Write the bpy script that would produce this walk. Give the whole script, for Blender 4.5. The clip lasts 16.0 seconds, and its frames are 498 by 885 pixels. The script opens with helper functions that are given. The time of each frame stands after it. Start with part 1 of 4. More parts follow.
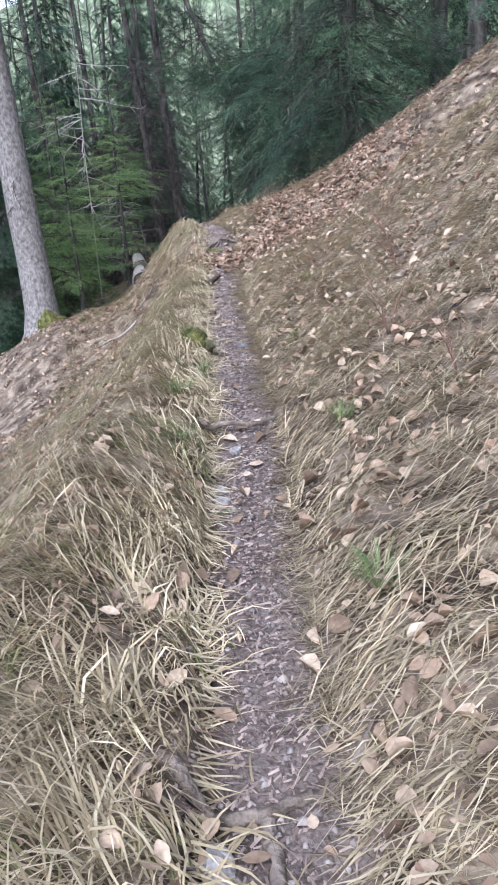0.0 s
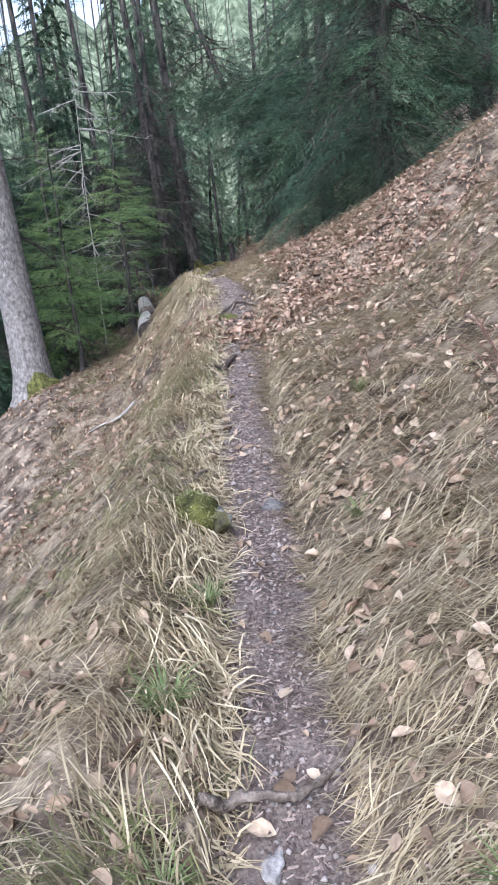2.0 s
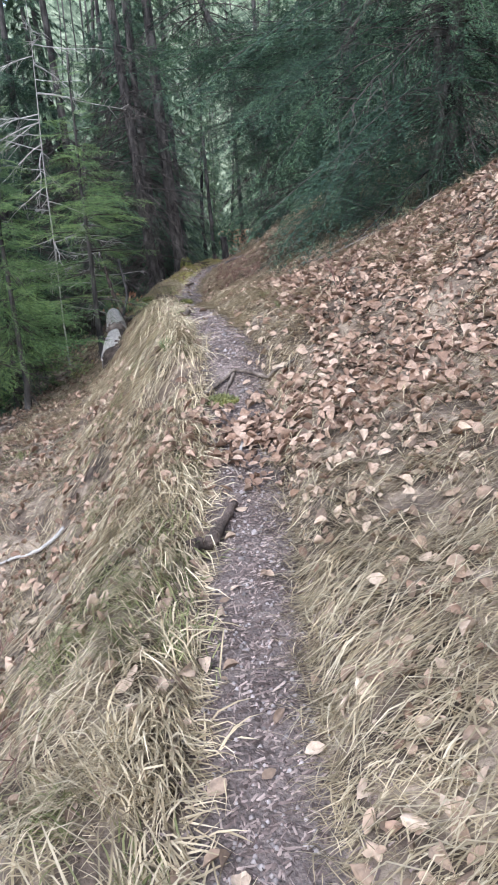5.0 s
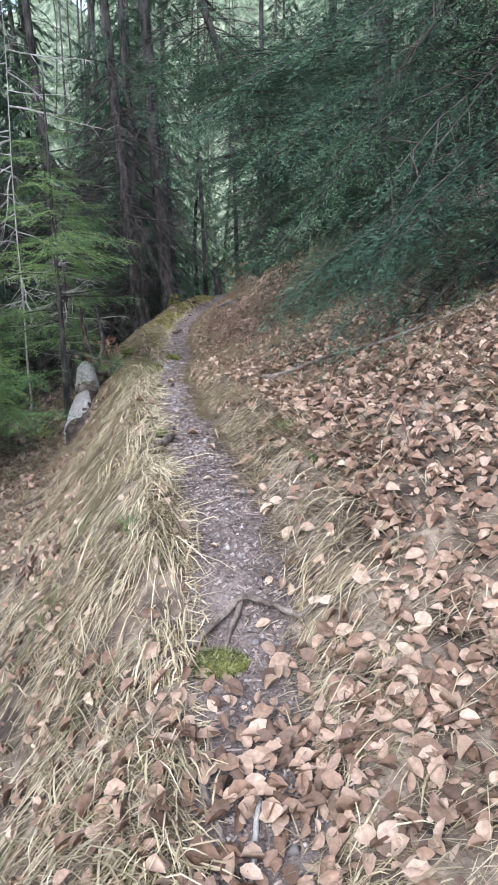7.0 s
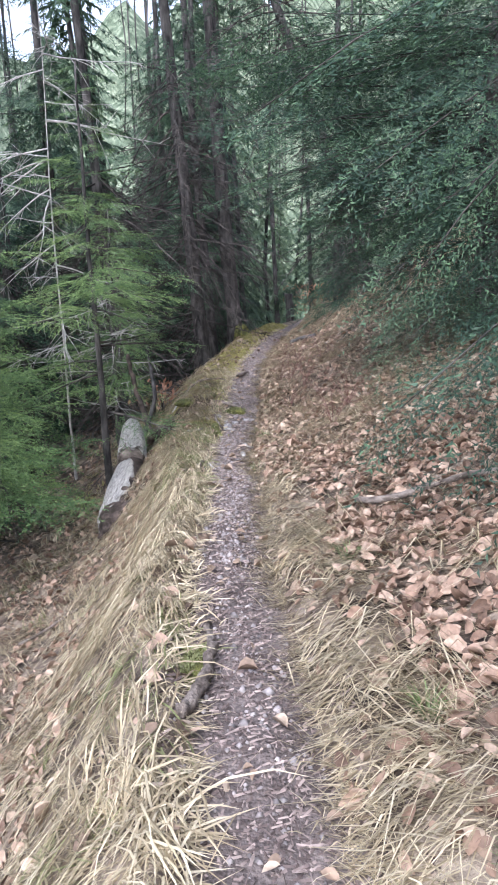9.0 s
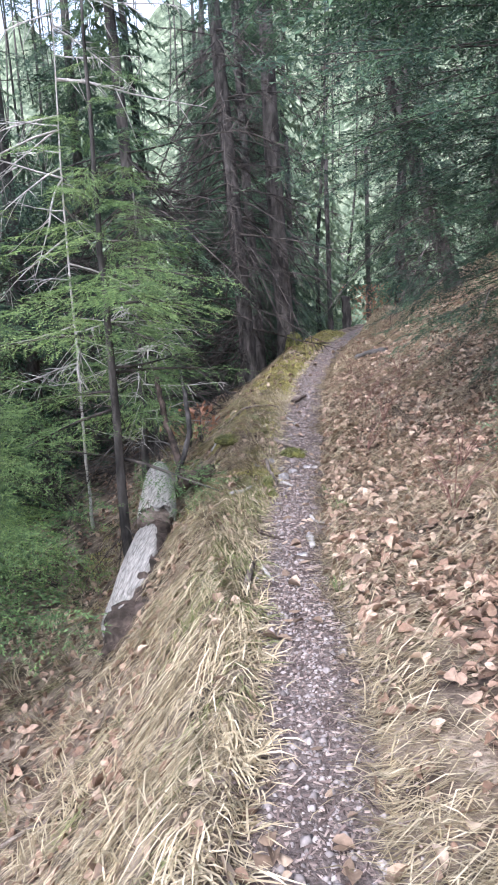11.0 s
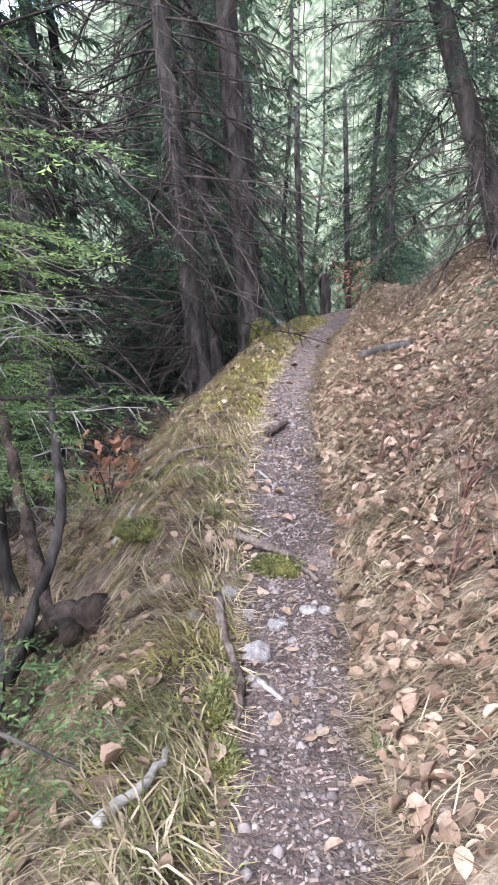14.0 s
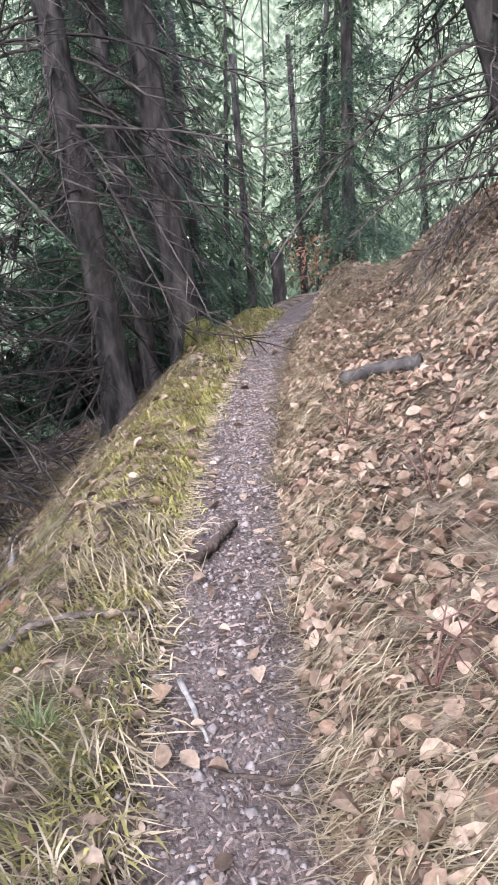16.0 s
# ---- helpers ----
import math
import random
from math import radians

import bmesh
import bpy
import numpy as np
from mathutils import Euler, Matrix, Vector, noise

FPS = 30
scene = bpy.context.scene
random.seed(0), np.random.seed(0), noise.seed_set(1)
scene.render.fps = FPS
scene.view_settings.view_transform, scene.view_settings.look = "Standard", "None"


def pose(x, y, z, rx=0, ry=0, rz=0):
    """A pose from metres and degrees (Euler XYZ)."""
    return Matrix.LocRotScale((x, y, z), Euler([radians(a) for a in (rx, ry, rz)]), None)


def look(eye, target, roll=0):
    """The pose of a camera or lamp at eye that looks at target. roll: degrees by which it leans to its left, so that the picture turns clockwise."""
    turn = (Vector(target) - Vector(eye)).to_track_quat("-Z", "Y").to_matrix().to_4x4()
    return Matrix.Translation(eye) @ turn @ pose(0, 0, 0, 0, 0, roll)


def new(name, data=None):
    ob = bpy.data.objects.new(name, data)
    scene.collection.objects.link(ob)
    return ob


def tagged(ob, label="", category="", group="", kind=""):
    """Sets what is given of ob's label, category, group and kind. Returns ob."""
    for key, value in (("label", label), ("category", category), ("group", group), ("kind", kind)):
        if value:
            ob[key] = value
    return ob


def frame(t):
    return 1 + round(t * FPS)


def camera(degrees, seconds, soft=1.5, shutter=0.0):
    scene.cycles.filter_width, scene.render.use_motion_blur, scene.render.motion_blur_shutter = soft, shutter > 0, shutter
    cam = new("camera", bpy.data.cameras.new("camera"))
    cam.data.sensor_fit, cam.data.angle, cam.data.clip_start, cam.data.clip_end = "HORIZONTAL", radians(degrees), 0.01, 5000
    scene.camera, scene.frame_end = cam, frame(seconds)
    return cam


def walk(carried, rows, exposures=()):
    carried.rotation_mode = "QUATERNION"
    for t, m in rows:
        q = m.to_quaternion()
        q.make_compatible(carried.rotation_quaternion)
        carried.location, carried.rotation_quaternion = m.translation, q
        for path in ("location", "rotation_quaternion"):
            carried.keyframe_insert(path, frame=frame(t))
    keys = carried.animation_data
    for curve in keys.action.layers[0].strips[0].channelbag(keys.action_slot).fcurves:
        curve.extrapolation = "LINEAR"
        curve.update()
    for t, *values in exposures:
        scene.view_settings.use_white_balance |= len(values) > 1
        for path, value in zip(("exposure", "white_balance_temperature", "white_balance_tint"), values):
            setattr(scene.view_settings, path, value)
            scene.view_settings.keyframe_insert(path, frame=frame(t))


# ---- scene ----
cam = camera(38.0, 16.0, soft=1.9)

EXPOSURES = [(0, 0.58, 5600, 14), (6.5, 0.62, 5680, 12), (9.5, 0.95, 5720, 16), (12.5, 1.24, 5850, 18), (16, 1.32, 5900, 20)]
PATH = [
    (0, (0.131, -0.066, 1.126), (0.065, 1.823, 0.472), -3.73),
    (0.5, (0.088, 0.389, 1.207), (-0.034, 2.300, 0.628), -4.18),
    (1, (0.110, 0.904, 1.280), (-0.046, 2.810, 0.694), -5.28),
    (1.5, (0.088, 1.432, 1.295), (-0.072, 3.326, 0.672), -5.46),
    (2, (0.053, 1.982, 1.455), (-0.058, 3.885, 0.850), -4.96),
    (2.5, (0.118, 2.540, 1.486), (0.021, 4.447, 0.889), -4.36),
    (3, (0.064, 3.107, 1.458), (-0.041, 5.012, 0.858), -4.16),
    (3.5, (-0.021, 3.636, 1.455), (-0.150, 5.535, 0.838), -4.66),
    (4, (-0.004, 4.189, 1.531), (-0.140, 6.079, 0.890), -5.05),
    (4.2, (-0.022, 4.418, 1.503), (-0.156, 6.306, 0.856), -5.04),
    (6.3, (-0.360, 6.629, 1.878), (-0.341, 8.533, 1.266), 0.65),
    (6.5, (-0.346, 6.854, 1.893), (-0.335, 8.759, 1.286), 0.65),
    (7, (-0.372, 7.367, 1.926), (-0.393, 9.277, 1.333), 0.14),
    (7.5, (-0.432, 7.858, 1.994), (-0.501, 9.772, 1.418), -0.27),
    (8, (-0.366, 8.405, 1.991), (-0.477, 10.320, 1.426), -0.38),
    (8.5, (-0.407, 8.912, 1.970), (-0.569, 10.825, 1.411), -0.69),
    (9, (-0.493, 9.409, 2.081), (-0.710, 11.317, 1.522), -1.40),
    (9.5, (-0.460, 9.869, 2.171), (-0.723, 11.768, 1.604), -1.71),
    (10, (-0.576, 10.323, 2.151), (-0.914, 12.196, 1.534), -2.01),
    (10.2, (-0.638, 10.543, 2.126), (-0.967, 12.420, 1.519), -2.01),
    (12.3, (-1.237, 13.156, 1.690), (-1.580, 15.055, 1.163), -1.05),
    (12.5, (-1.261, 13.382, 1.637), (-1.591, 15.282, 1.108), -1.24),
    (13, (-1.396, 14.019, 1.545), (-1.679, 15.925, 1.008), -1.23),
    (13.5, (-1.363, 14.607, 1.515), (-1.627, 16.507, 0.948), -1.21),
    (14, (-1.415, 15.265, 1.432), (-1.640, 17.164, 0.845), -1.09),
    (14.5, (-1.501, 15.860, 1.373), (-1.690, 17.759, 0.775), -0.98),
    (15, (-1.476, 16.446, 1.411), (-1.608, 18.349, 0.811), -1.07),
    (15.5, (-1.512, 17.028, 1.399), (-1.520, 18.940, 0.813), -1.76),
    (16, (-1.493, 17.639, 1.322), (-1.605, 19.528, 0.675), -3.34),
]
walk(cam, [(t, look(eye, target, roll)) for t, eye, target, roll in PATH], EXPOSURES)

# ---- light ----
world = bpy.data.worlds.new("sky")
scene.world = world
world.use_nodes = True
wn = world.node_tree.nodes
sky = wn.new("ShaderNodeTexSky")
sky.sky_type, sky.sun_disc = 'NISHITA', False
SUN_EL, SUN_AZ = radians(48), radians(200)
sky.sun_elevation, sky.sun_rotation = SUN_EL, SUN_AZ
sky.dust_density, sky.ozone_density = 3.0, 0.6
pale = wn.new("ShaderNodeHueSaturation")  # a thin high overcast
pale.inputs["Saturation"].default_value, pale.inputs["Value"].default_value = 0.55, 1.75
world.node_tree.links.new(sky.outputs[0], pale.inputs["Color"])
world.node_tree.links.new(pale.outputs[0], wn["Background"].inputs[0])
wn["Background"].inputs[1].default_value = 0.15
sun = new("sun", bpy.data.lights.new("sun", 'SUN'))
sun.data.energy, sun.data.angle, sun.data.color = 1.3, radians(30), (1.0, 0.98, 0.95)
# the sky's sun stands towards (sin az, cos az)
to_sun = Vector((math.sin(SUN_AZ) * math.cos(SUN_EL), math.cos(SUN_AZ) * math.cos(SUN_EL), math.sin(SUN_EL)))
sun.matrix_world = look((0, 0, 30), Vector((0, 0, 30)) - to_sun)

rng = np.random.default_rng(7)


# ---- materials ----
def mat(name, col_a, col_b, scale=8.0, rough=0.8, bump=0.3, col_c=None, stretch=(1, 1, 1), per_island=False, per_object=False,
        fine=60.0, translucent=0.0, ramp=(0.35, 0.65), spec=0.25):
    m = bpy.data.materials.new(name)
    m.use_nodes = True
    nt = m.node_tree
    n, L = nt.nodes, nt.links
    b = n["Principled BSDF"]
    b.inputs["Roughness"].default_value = rough
    b.inputs["Specular IOR Level"].default_value = spec
    tc, mp = n.new("ShaderNodeTexCoord"), n.new("ShaderNodeMapping")
    mp.inputs["Scale"].default_value = stretch
    L.new(tc.outputs["Object"], mp.inputs[0])
    big, small = n.new("ShaderNodeTexNoise"), n.new("ShaderNodeTexNoise")
    big.inputs["Scale"].default_value, big.inputs["Detail"].default_value = scale, 6
    small.inputs["Scale"].default_value, small.inputs["Detail"].default_value = fine, 4
    L.new(mp.outputs[0], big.inputs[0])
    L.new(mp.outputs[0], small.inputs[0])
    cr = n.new("ShaderNodeValToRGB")
    e = cr.color_ramp.elements
    e[0].position, e[0].color = ramp[0], (*col_a, 1)
    e[1].position, e[1].color = ramp[1], (*col_b, 1)
    if col_c:
        x = e.new(0.5 * (ramp[0] + ramp[1]))
        x.color = (*col_c, 1)
    if per_island or per_object:
        if per_island and per_object:
            g, oi, avg = n.new("ShaderNodeNewGeometry"), n.new("ShaderNodeObjectInfo"), n.new("ShaderNodeMix")
            avg.data_type = 'FLOAT'
            avg.inputs[0].default_value = 0.5
            L.new(g.outputs["Random Per Island"], avg.inputs[2])
            L.new(oi.outputs["Random"], avg.inputs[3])
            src = avg.outputs[0]
        elif per_island:
            g = n.new("ShaderNodeNewGeometry")
            src = g.outputs["Random Per Island"]
        else:
            g = n.new("ShaderNodeObjectInfo")
            src = g.outputs["Random"]
        e[0].position, e[-1].position = (0.12, 0.88) if per_island and per_object else (0.0, 1.0)
        mx = n.new("ShaderNodeMix")
        mx.data_type = 'FLOAT'
        mx.inputs[0].default_value = 0.75
        L.new(big.outputs[0], mx.inputs[2])
        L.new(src, mx.inputs[3])
        L.new(mx.outputs[0], cr.inputs[0])
    else:
        L.new(big.outputs[0], cr.inputs[0])
    mul = n.new("ShaderNodeMix")
    mul.data_type, mul.blend_type = 'RGBA', 'MULTIPLY'
    mul.inputs[0].default_value = 0.5
    L.new(cr.outputs[0], mul.inputs[6])
    r2 = n.new("ShaderNodeMapRange")
    r2.inputs[1].default_value, r2.inputs[2].default_value = 0.3, 0.7
    r2.inputs[3].default_value, r2.inputs[4].default_value = 0.35, 1.25
    L.new(small.outputs[0], r2.inputs[0])
    L.new(r2.outputs[0], mul.inputs[7])
    L.new(mul.outputs[2], b.inputs["Base Color"])
    if bump:
        bp = n.new("ShaderNodeBump")
        bp.inputs["Strength"].default_value, bp.inputs["Distance"].default_value = bump, 0.02
        L.new(small.outputs[0], bp.inputs["Height"])
        L.new(bp.outputs[0], b.inputs["Normal"])
    if translucent:
        tr, ms = n.new("ShaderNodeBsdfTranslucent"), n.new("ShaderNodeMixShader")
        L.new(mul.outputs[2], tr.inputs[0])
        ms.inputs[0].default_value = translucent
        L.new(b.outputs[0], ms.inputs[1])
        L.new(tr.outputs[0], ms.inputs[2])
        L.new(ms.outputs[0], n["Material Output"].inputs[0])
    return m


M_bark = mat("spruce_bark", (0.024, 0.023, 0.022), (0.125, 0.115, 0.108), 9, 0.9, 1.0, stretch=(1, 1, 0.3), fine=30)
M_bark_grey = mat("grey_spruce_bark", (0.15, 0.14, 0.135), (0.33, 0.315, 0.305), 22, 0.9, 1.0, stretch=(1, 1, 0.6), fine=40)
M_twig = mat("dead_twig", (0.03, 0.027, 0.025), (0.12, 0.105, 0.095), 10, 0.9, 0.2)
M_palewood = mat("pale_twig", (0.30, 0.29, 0.27), (0.48, 0.46, 0.43), 10, 0.9, 0.2)
M_needle = mat("spruce_needles", (0.010, 0.030, 0.021), (0.16, 0.26, 0.135), 3, 0.5, 0, col_c=(0.046, 0.088, 0.056), per_island=True, per_object=True, translucent=0.3, fine=9)
M_needle_young = mat("young_fir_needles", (0.06, 0.12, 0.055), (0.40, 0.54, 0.20), 3, 0.5, 0, col_c=(0.19, 0.29, 0.11), per_island=True, per_object=True, translucent=0.35, fine=12)
# spruce needles again, lightened so that bright distance haze sits in the colour
M_needle_far_hazed = mat("far_spruce_needles_hazed", (0.055, 0.095, 0.06), (0.27, 0.36, 0.20), 2, 0.6, 0, col_c=(0.13, 0.19, 0.115), per_island=True, per_object=True, translucent=0.35, fine=10)
M_straw = mat("dry_grass", (0.16, 0.125, 0.075), (0.84, 0.75, 0.55), 2.5, 0.7, 0, col_c=(0.50, 0.42, 0.275), per_island=True, translucent=0.2, fine=8)
M_straw_green = mat("green_grass", (0.13, 0.15, 0.06), (0.40, 0.41, 0.20), 2.5, 0.7, 0, per_island=True, translucent=0.3, fine=8)
M_leaf = mat("beech_leaf_litter", (0.07, 0.045, 0.034), (0.60, 0.46, 0.355), 5, 0.6, 0, col_c=(0.305, 0.20, 0.14), per_island=True, translucent=0.12, fine=60)
M_leaf_pale = mat("pale_leaf_litter", (0.09, 0.065, 0.05), (0.66, 0.54, 0.42), 5, 0.6, 0, col_c=(0.36, 0.26, 0.185), per_island=True, translucent=0.12, fine=60)
M_chip = mat("wood_chips", (0.045, 0.033, 0.028), (0.50, 0.41, 0.36), 6, 0.8, 0, col_c=(0.19, 0.145, 0.13), per_island=True, fine=50)
M_scrap = mat("dark_forest_scraps", (0.05, 0.036, 0.028), (0.36, 0.27, 0.20), 6, 0.8, 0, col_c=(0.15, 0.105, 0.08), per_island=True, fine=50)
M_root = mat("grey_root_wood", (0.08, 0.062, 0.05), (0.29, 0.245, 0.21), 14, 0.85, 0.8, stretch=(1, 1, 1), fine=60)
M_snag = mat("weathered_pale_wood", (0.28, 0.265, 0.24), (0.72, 0.69, 0.64), 4, 0.8, 0.8, col_c=(0.52, 0.495, 0.455), stretch=(24, 1.2, 24), fine=14)
M_rotten = mat("rotten_dark_wood", (0.035, 0.028, 0.022), (0.13, 0.10, 0.085), 9, 0.95, 1.0, fine=40)
M_stone = mat("grey_stone", (0.25, 0.24, 0.24), (0.52, 0.50, 0.49), 14, 0.85, 0.5, fine=70)
M_lichen = mat("mossy_stone", (0.05, 0.05, 0.035), (0.42, 0.42, 0.40), 13, 0.9, 1.0, col_c=(0.14, 0.13, 0.065), fine=30)
M_moss = mat("yellow_green_moss", (0.05, 0.055, 0.02), (0.20, 0.20, 0.06), 14, 0.95, 1.0, fine=90)
M_herb = mat("green_herb_leaf", (0.10, 0.15, 0.06), (0.27, 0.33, 0.14), 5, 0.5, 0, per_island=True, translucent=0.25)
M_redtwig = mat("reddish_shrub_stem", (0.16, 0.09, 0.075), (0.30, 0.18, 0.15), 10, 0.8, 0)
M_orange = mat("orange_beech_leaf", (0.30, 0.14, 0.08), (0.52, 0.31, 0.21), 5, 0.6, 0, per_island=True, translucent=0.3)


def ground_material():
    m = mat("forest_ground", (0.05, 0.038, 0.03), (0.34, 0.28, 0.215), 5.5, 0.95, 1.0, col_c=(0.16, 0.125, 0.095), fine=34)
    nt = m.node_tree
    n, L = nt.nodes, nt.links
    b = n["Principled BSDF"]
    old = b.inputs["Base Color"].links[0].from_socket
    at = n.new("ShaderNodeAttribute")
    at.attribute_name = "trodden"
    tc = n.new("ShaderNodeTexCoord")
    n1, n2, vor = n.new("ShaderNodeTexNoise"), n.new("ShaderNodeTexNoise"), n.new("ShaderNodeTexVoronoi")
    n1.inputs["Scale"].default_value, n1.inputs["Detail"].default_value = 5, 8
    n2.inputs["Scale"].default_value, n2.inputs["Detail"].default_value = 90, 5
    vor.inputs["Scale"].default_value = 55
    for k in (n1, n2, vor):
        L.new(tc.outputs["Object"], k.inputs[0])
    cr = n.new("ShaderNodeValToRGB")
    e = cr.color_ramp.elements
    e[0].position, e[0].color = 0.34, (0.047, 0.037, 0.033, 1)
    e[1].position, e[1].color = 0.70, (0.25, 0.208, 0.19, 1)
    mxx = n.new("ShaderNodeMath")
    mxx.operation = 'MULTIPLY_ADD'
    mxx.inputs[1].default_value = 0.55
    hal = n.new("ShaderNodeMath")
    hal.operation = 'MULTIPLY'
    hal.inputs[1].default_value = 0.45
    L.new(n1.outputs[0], hal.inputs[0])
    L.new(n2.outputs[0], mxx.inputs[0])
    L.new(hal.outputs[0], mxx.inputs[2])
    L.new(mxx.outputs[0], cr.inputs[0])
    mk = n.new("ShaderNodeMath")
    mk.operation = 'MULTIPLY_ADD'
    mk.inputs[1].default_value, mk.use_clamp = 0.9, False
    L.new(n1.outputs[0], mk.inputs[0])
    sub = n.new("ShaderNodeMath")
    sub.operation = 'ADD'
    sub.inputs[1].default_value = -0.45
    L.new(at.outputs["Fac"], sub.inputs[0])
    L.new(sub.outputs[0], mk.inputs[2])
    st = n.new("ShaderNodeMapRange")
    st.inputs[1].default_value, st.inputs[2].default_value = 0.4, 0.6
    L.new(mk.outputs[0], st.inputs[0])
    mix = n.new("ShaderNodeMix")
    mix.data_type = 'RGBA'
    L.new(st.outputs[0], mix.inputs[0])
    L.new(old, mix.inputs[6])
    L.new(cr.outputs[0], mix.inputs[7])
    L.new(mix.outputs[2], b.inputs["Base Color"])
    return m


M_ground = ground_material()


# ---- terrain ----
def vnoise(x, y, seed=0):
    """Smooth lattice noise in -1..1."""
    xi, yi = np.floor(x), np.floor(y)
    fx, fy = x - xi, y - yi
    fx, fy = fx * fx * (3 - 2 * fx), fy * fy * (3 - 2 * fy)

    def h(a, b):
        v = np.sin(a * 127.1 + b * 311.7 + seed * 74.7) * 43758.5453
        return (v - np.floor(v)) * 2 - 1
    top = h(xi, yi) * (1 - fx) + h(xi + 1, yi) * fx
    low = h(xi, yi + 1) * (1 - fx) + h(xi + 1, yi + 1) * fx
    return top * (1 - fy) + low * fy


CY = [-4, 0, 1.4, 2.2, 3, 4, 5.2, 5.9, 7.2, 8.5, 9.9, 10.7, 11.9, 12.4, 14.1, 14.9, 16, 18.2, 19.3, 21, 22.2, 24, 25.2, 27, 29, 34, 60]
CX = [.2, .12, .10, .03, .03, -.05, -.1, -.19, -.27, -.32, -.41, -.6, -.85, -.95, -1.13, -1.3, -1.43, -1.57, -1.69, -1.77, -1.78, -1.7, -1.6, -1.3, -.7, 1.5, 14]
HY = [-4, 0, 2, 3.45, 3.6, 5.4, 7, 8.2, 9.3, 9.7, 9.85, 10.3, 11, 12, 13, 14.3, 16, 17.7, 18.35, 18.5, 20.3, 23.5, 26, 29, 40, 80]
HZ = [-.35, -.17, -.11, -.12, -.03, .0, .09, .17, .36, .44, .60, .68, .70, .63, .50, .33, .05, -.15, -.15, -.06, -.06, -.12, -.12, -.25, -1.2, -4]
_yy = np.arange(-4, 80, 0.1)


def _smooth(a, k):
    return np.convolve(np.pad(a, k, mode="edge"), np.ones(2 * k + 1) / (2 * k + 1), "valid")


_cc, _hh = _smooth(np.interp(_yy, CY, CX), 5), _smooth(np.interp(_yy, HY, HZ), 1)


def centre(y):
    return np.interp(y, _yy, _cc)


def softplus(v, k):
    return np.logaddexp(0, v / k) * k


def half_width(y):
    return np.interp(y, [0, 2, 4, 8, 13, 16, 19, 26], [.16, .165, .185, .2, .2, .22, .24, .25])


def lip(y):
    return np.interp(y, [0, 2.5, 5, 8, 9, 11, 14, 15, 17, 22, 30], [.75, .65, .45, .3, .2, .13, .14, .22, .42, .4, .5])


def base_ground(x, y):
    x, y = np.asarray(x, float), np.asarray(y, float)
    u, w = x - centre(y), half_width(y)
    h = np.interp(y, _yy, _hh)
    vr = np.maximum(u - w, 0)
    s = np.interp(y, [0, 8, 9.6, 13, 15, 18, 24], [.45, .42, .26, .26, .32, .38, .42])
    k = np.interp(y, [0, 8, 11, 14, 18], [.34, .42, .42, .2, .15])
    right = s * vr + .07 * (1 - np.exp(-vr / .07)) + k * (softplus(vr - 1.35, .25) - softplus(-1.35, .25))
    right = right + np.interp(y, [18.5, 21, 27, 29], [0, .32, .32, 0]) / (1 + np.exp(-np.clip((vr - 1.2) / .14, -30, 30)))
    vl = np.maximum(-u - w, 0)
    d = softplus(vl - lip(y), .06)
    fall = np.interp(y, [0, 6, 9, 11, 14, 16, 18.5, 22], [.8, .8, 1.1, 1.4, 1.4, 1.12, .9, .85])
    rest = np.interp(y, [0, 8, 12, 16, 19], [.5, .45, .12, .2, .4])
    left_again = np.interp(y, [17, 21], [.55, 0]) * softplus(d - 2.5, .25)
    bank = np.interp(y, [0, 1, 4, 5.5], [.13, .13, .1, .06])
    left = bank * (1 - np.exp(-vl / .045)) - fall * d + (fall - rest) * softplus(d - np.interp(y, [8, 11, 14.5, 17], [1.2, .9, .9, 1.2]), .2) - left_again
    left = left + .2 * np.exp(-((y - 2.6) / .9) ** 2) * np.exp(-((vl - .45) / .25) ** 2)
    left = left + .08 * np.exp(-((y - 4.8) / 1.2) ** 2) * np.exp(-((vl - .3) / .2) ** 2)
    z = h + np.where(u > 0, right, left) + .4 * np.exp(-((x + .75) / .45) ** 2 - ((y - 27.2) / .7) ** 2)
    return z


def ground(x, y):
    x, y = np.asarray(x, float), np.asarray(y, float)
    u = np.abs(x - centre(y)) - half_width(y)
    off = np.clip(u / .25, .12, 1)
    far = np.clip((np.abs(u) - 4) / 10, 0, 1)
    return (base_ground(x, y) + off * (.035 * vnoise(x * 1.7, y * 1.7, 3) + .022 * vnoise(x * 5, y * 5, 5))
            + .012 * vnoise(x * 9, y * 9, 8) + far * .6 * vnoise(x * .2, y * .2, 9))


def gz(x, y):
    return float(ground(np.array([x]), np.array([y]))[0])


def mesh_from(name, v, f, m, extra=None):
    me = bpy.data.meshes.new(name)
    v, f = np.asarray(v, np.float32), np.asarray(f, np.int32)
    k = f.shape[1]
    me.vertices.add(len(v))
    me.vertices.foreach_set("co", v.ravel())
    me.loops.add(f.size)
    me.loops.foreach_set("vertex_index", f.ravel())
    me.polygons.add(len(f))
    me.polygons.foreach_set("loop_start", np.arange(0, f.size, k, dtype=np.int32))
    me.polygons.foreach_set("loop_total", np.full(len(f), k, np.int32))
    me.update(calc_edges=True)
    me.validate()
    me.materials.append(m)
    return me


def smooth_shade(me):
    me.polygons.foreach_set("use_smooth", np.ones(len(me.polygons), bool))
    return me


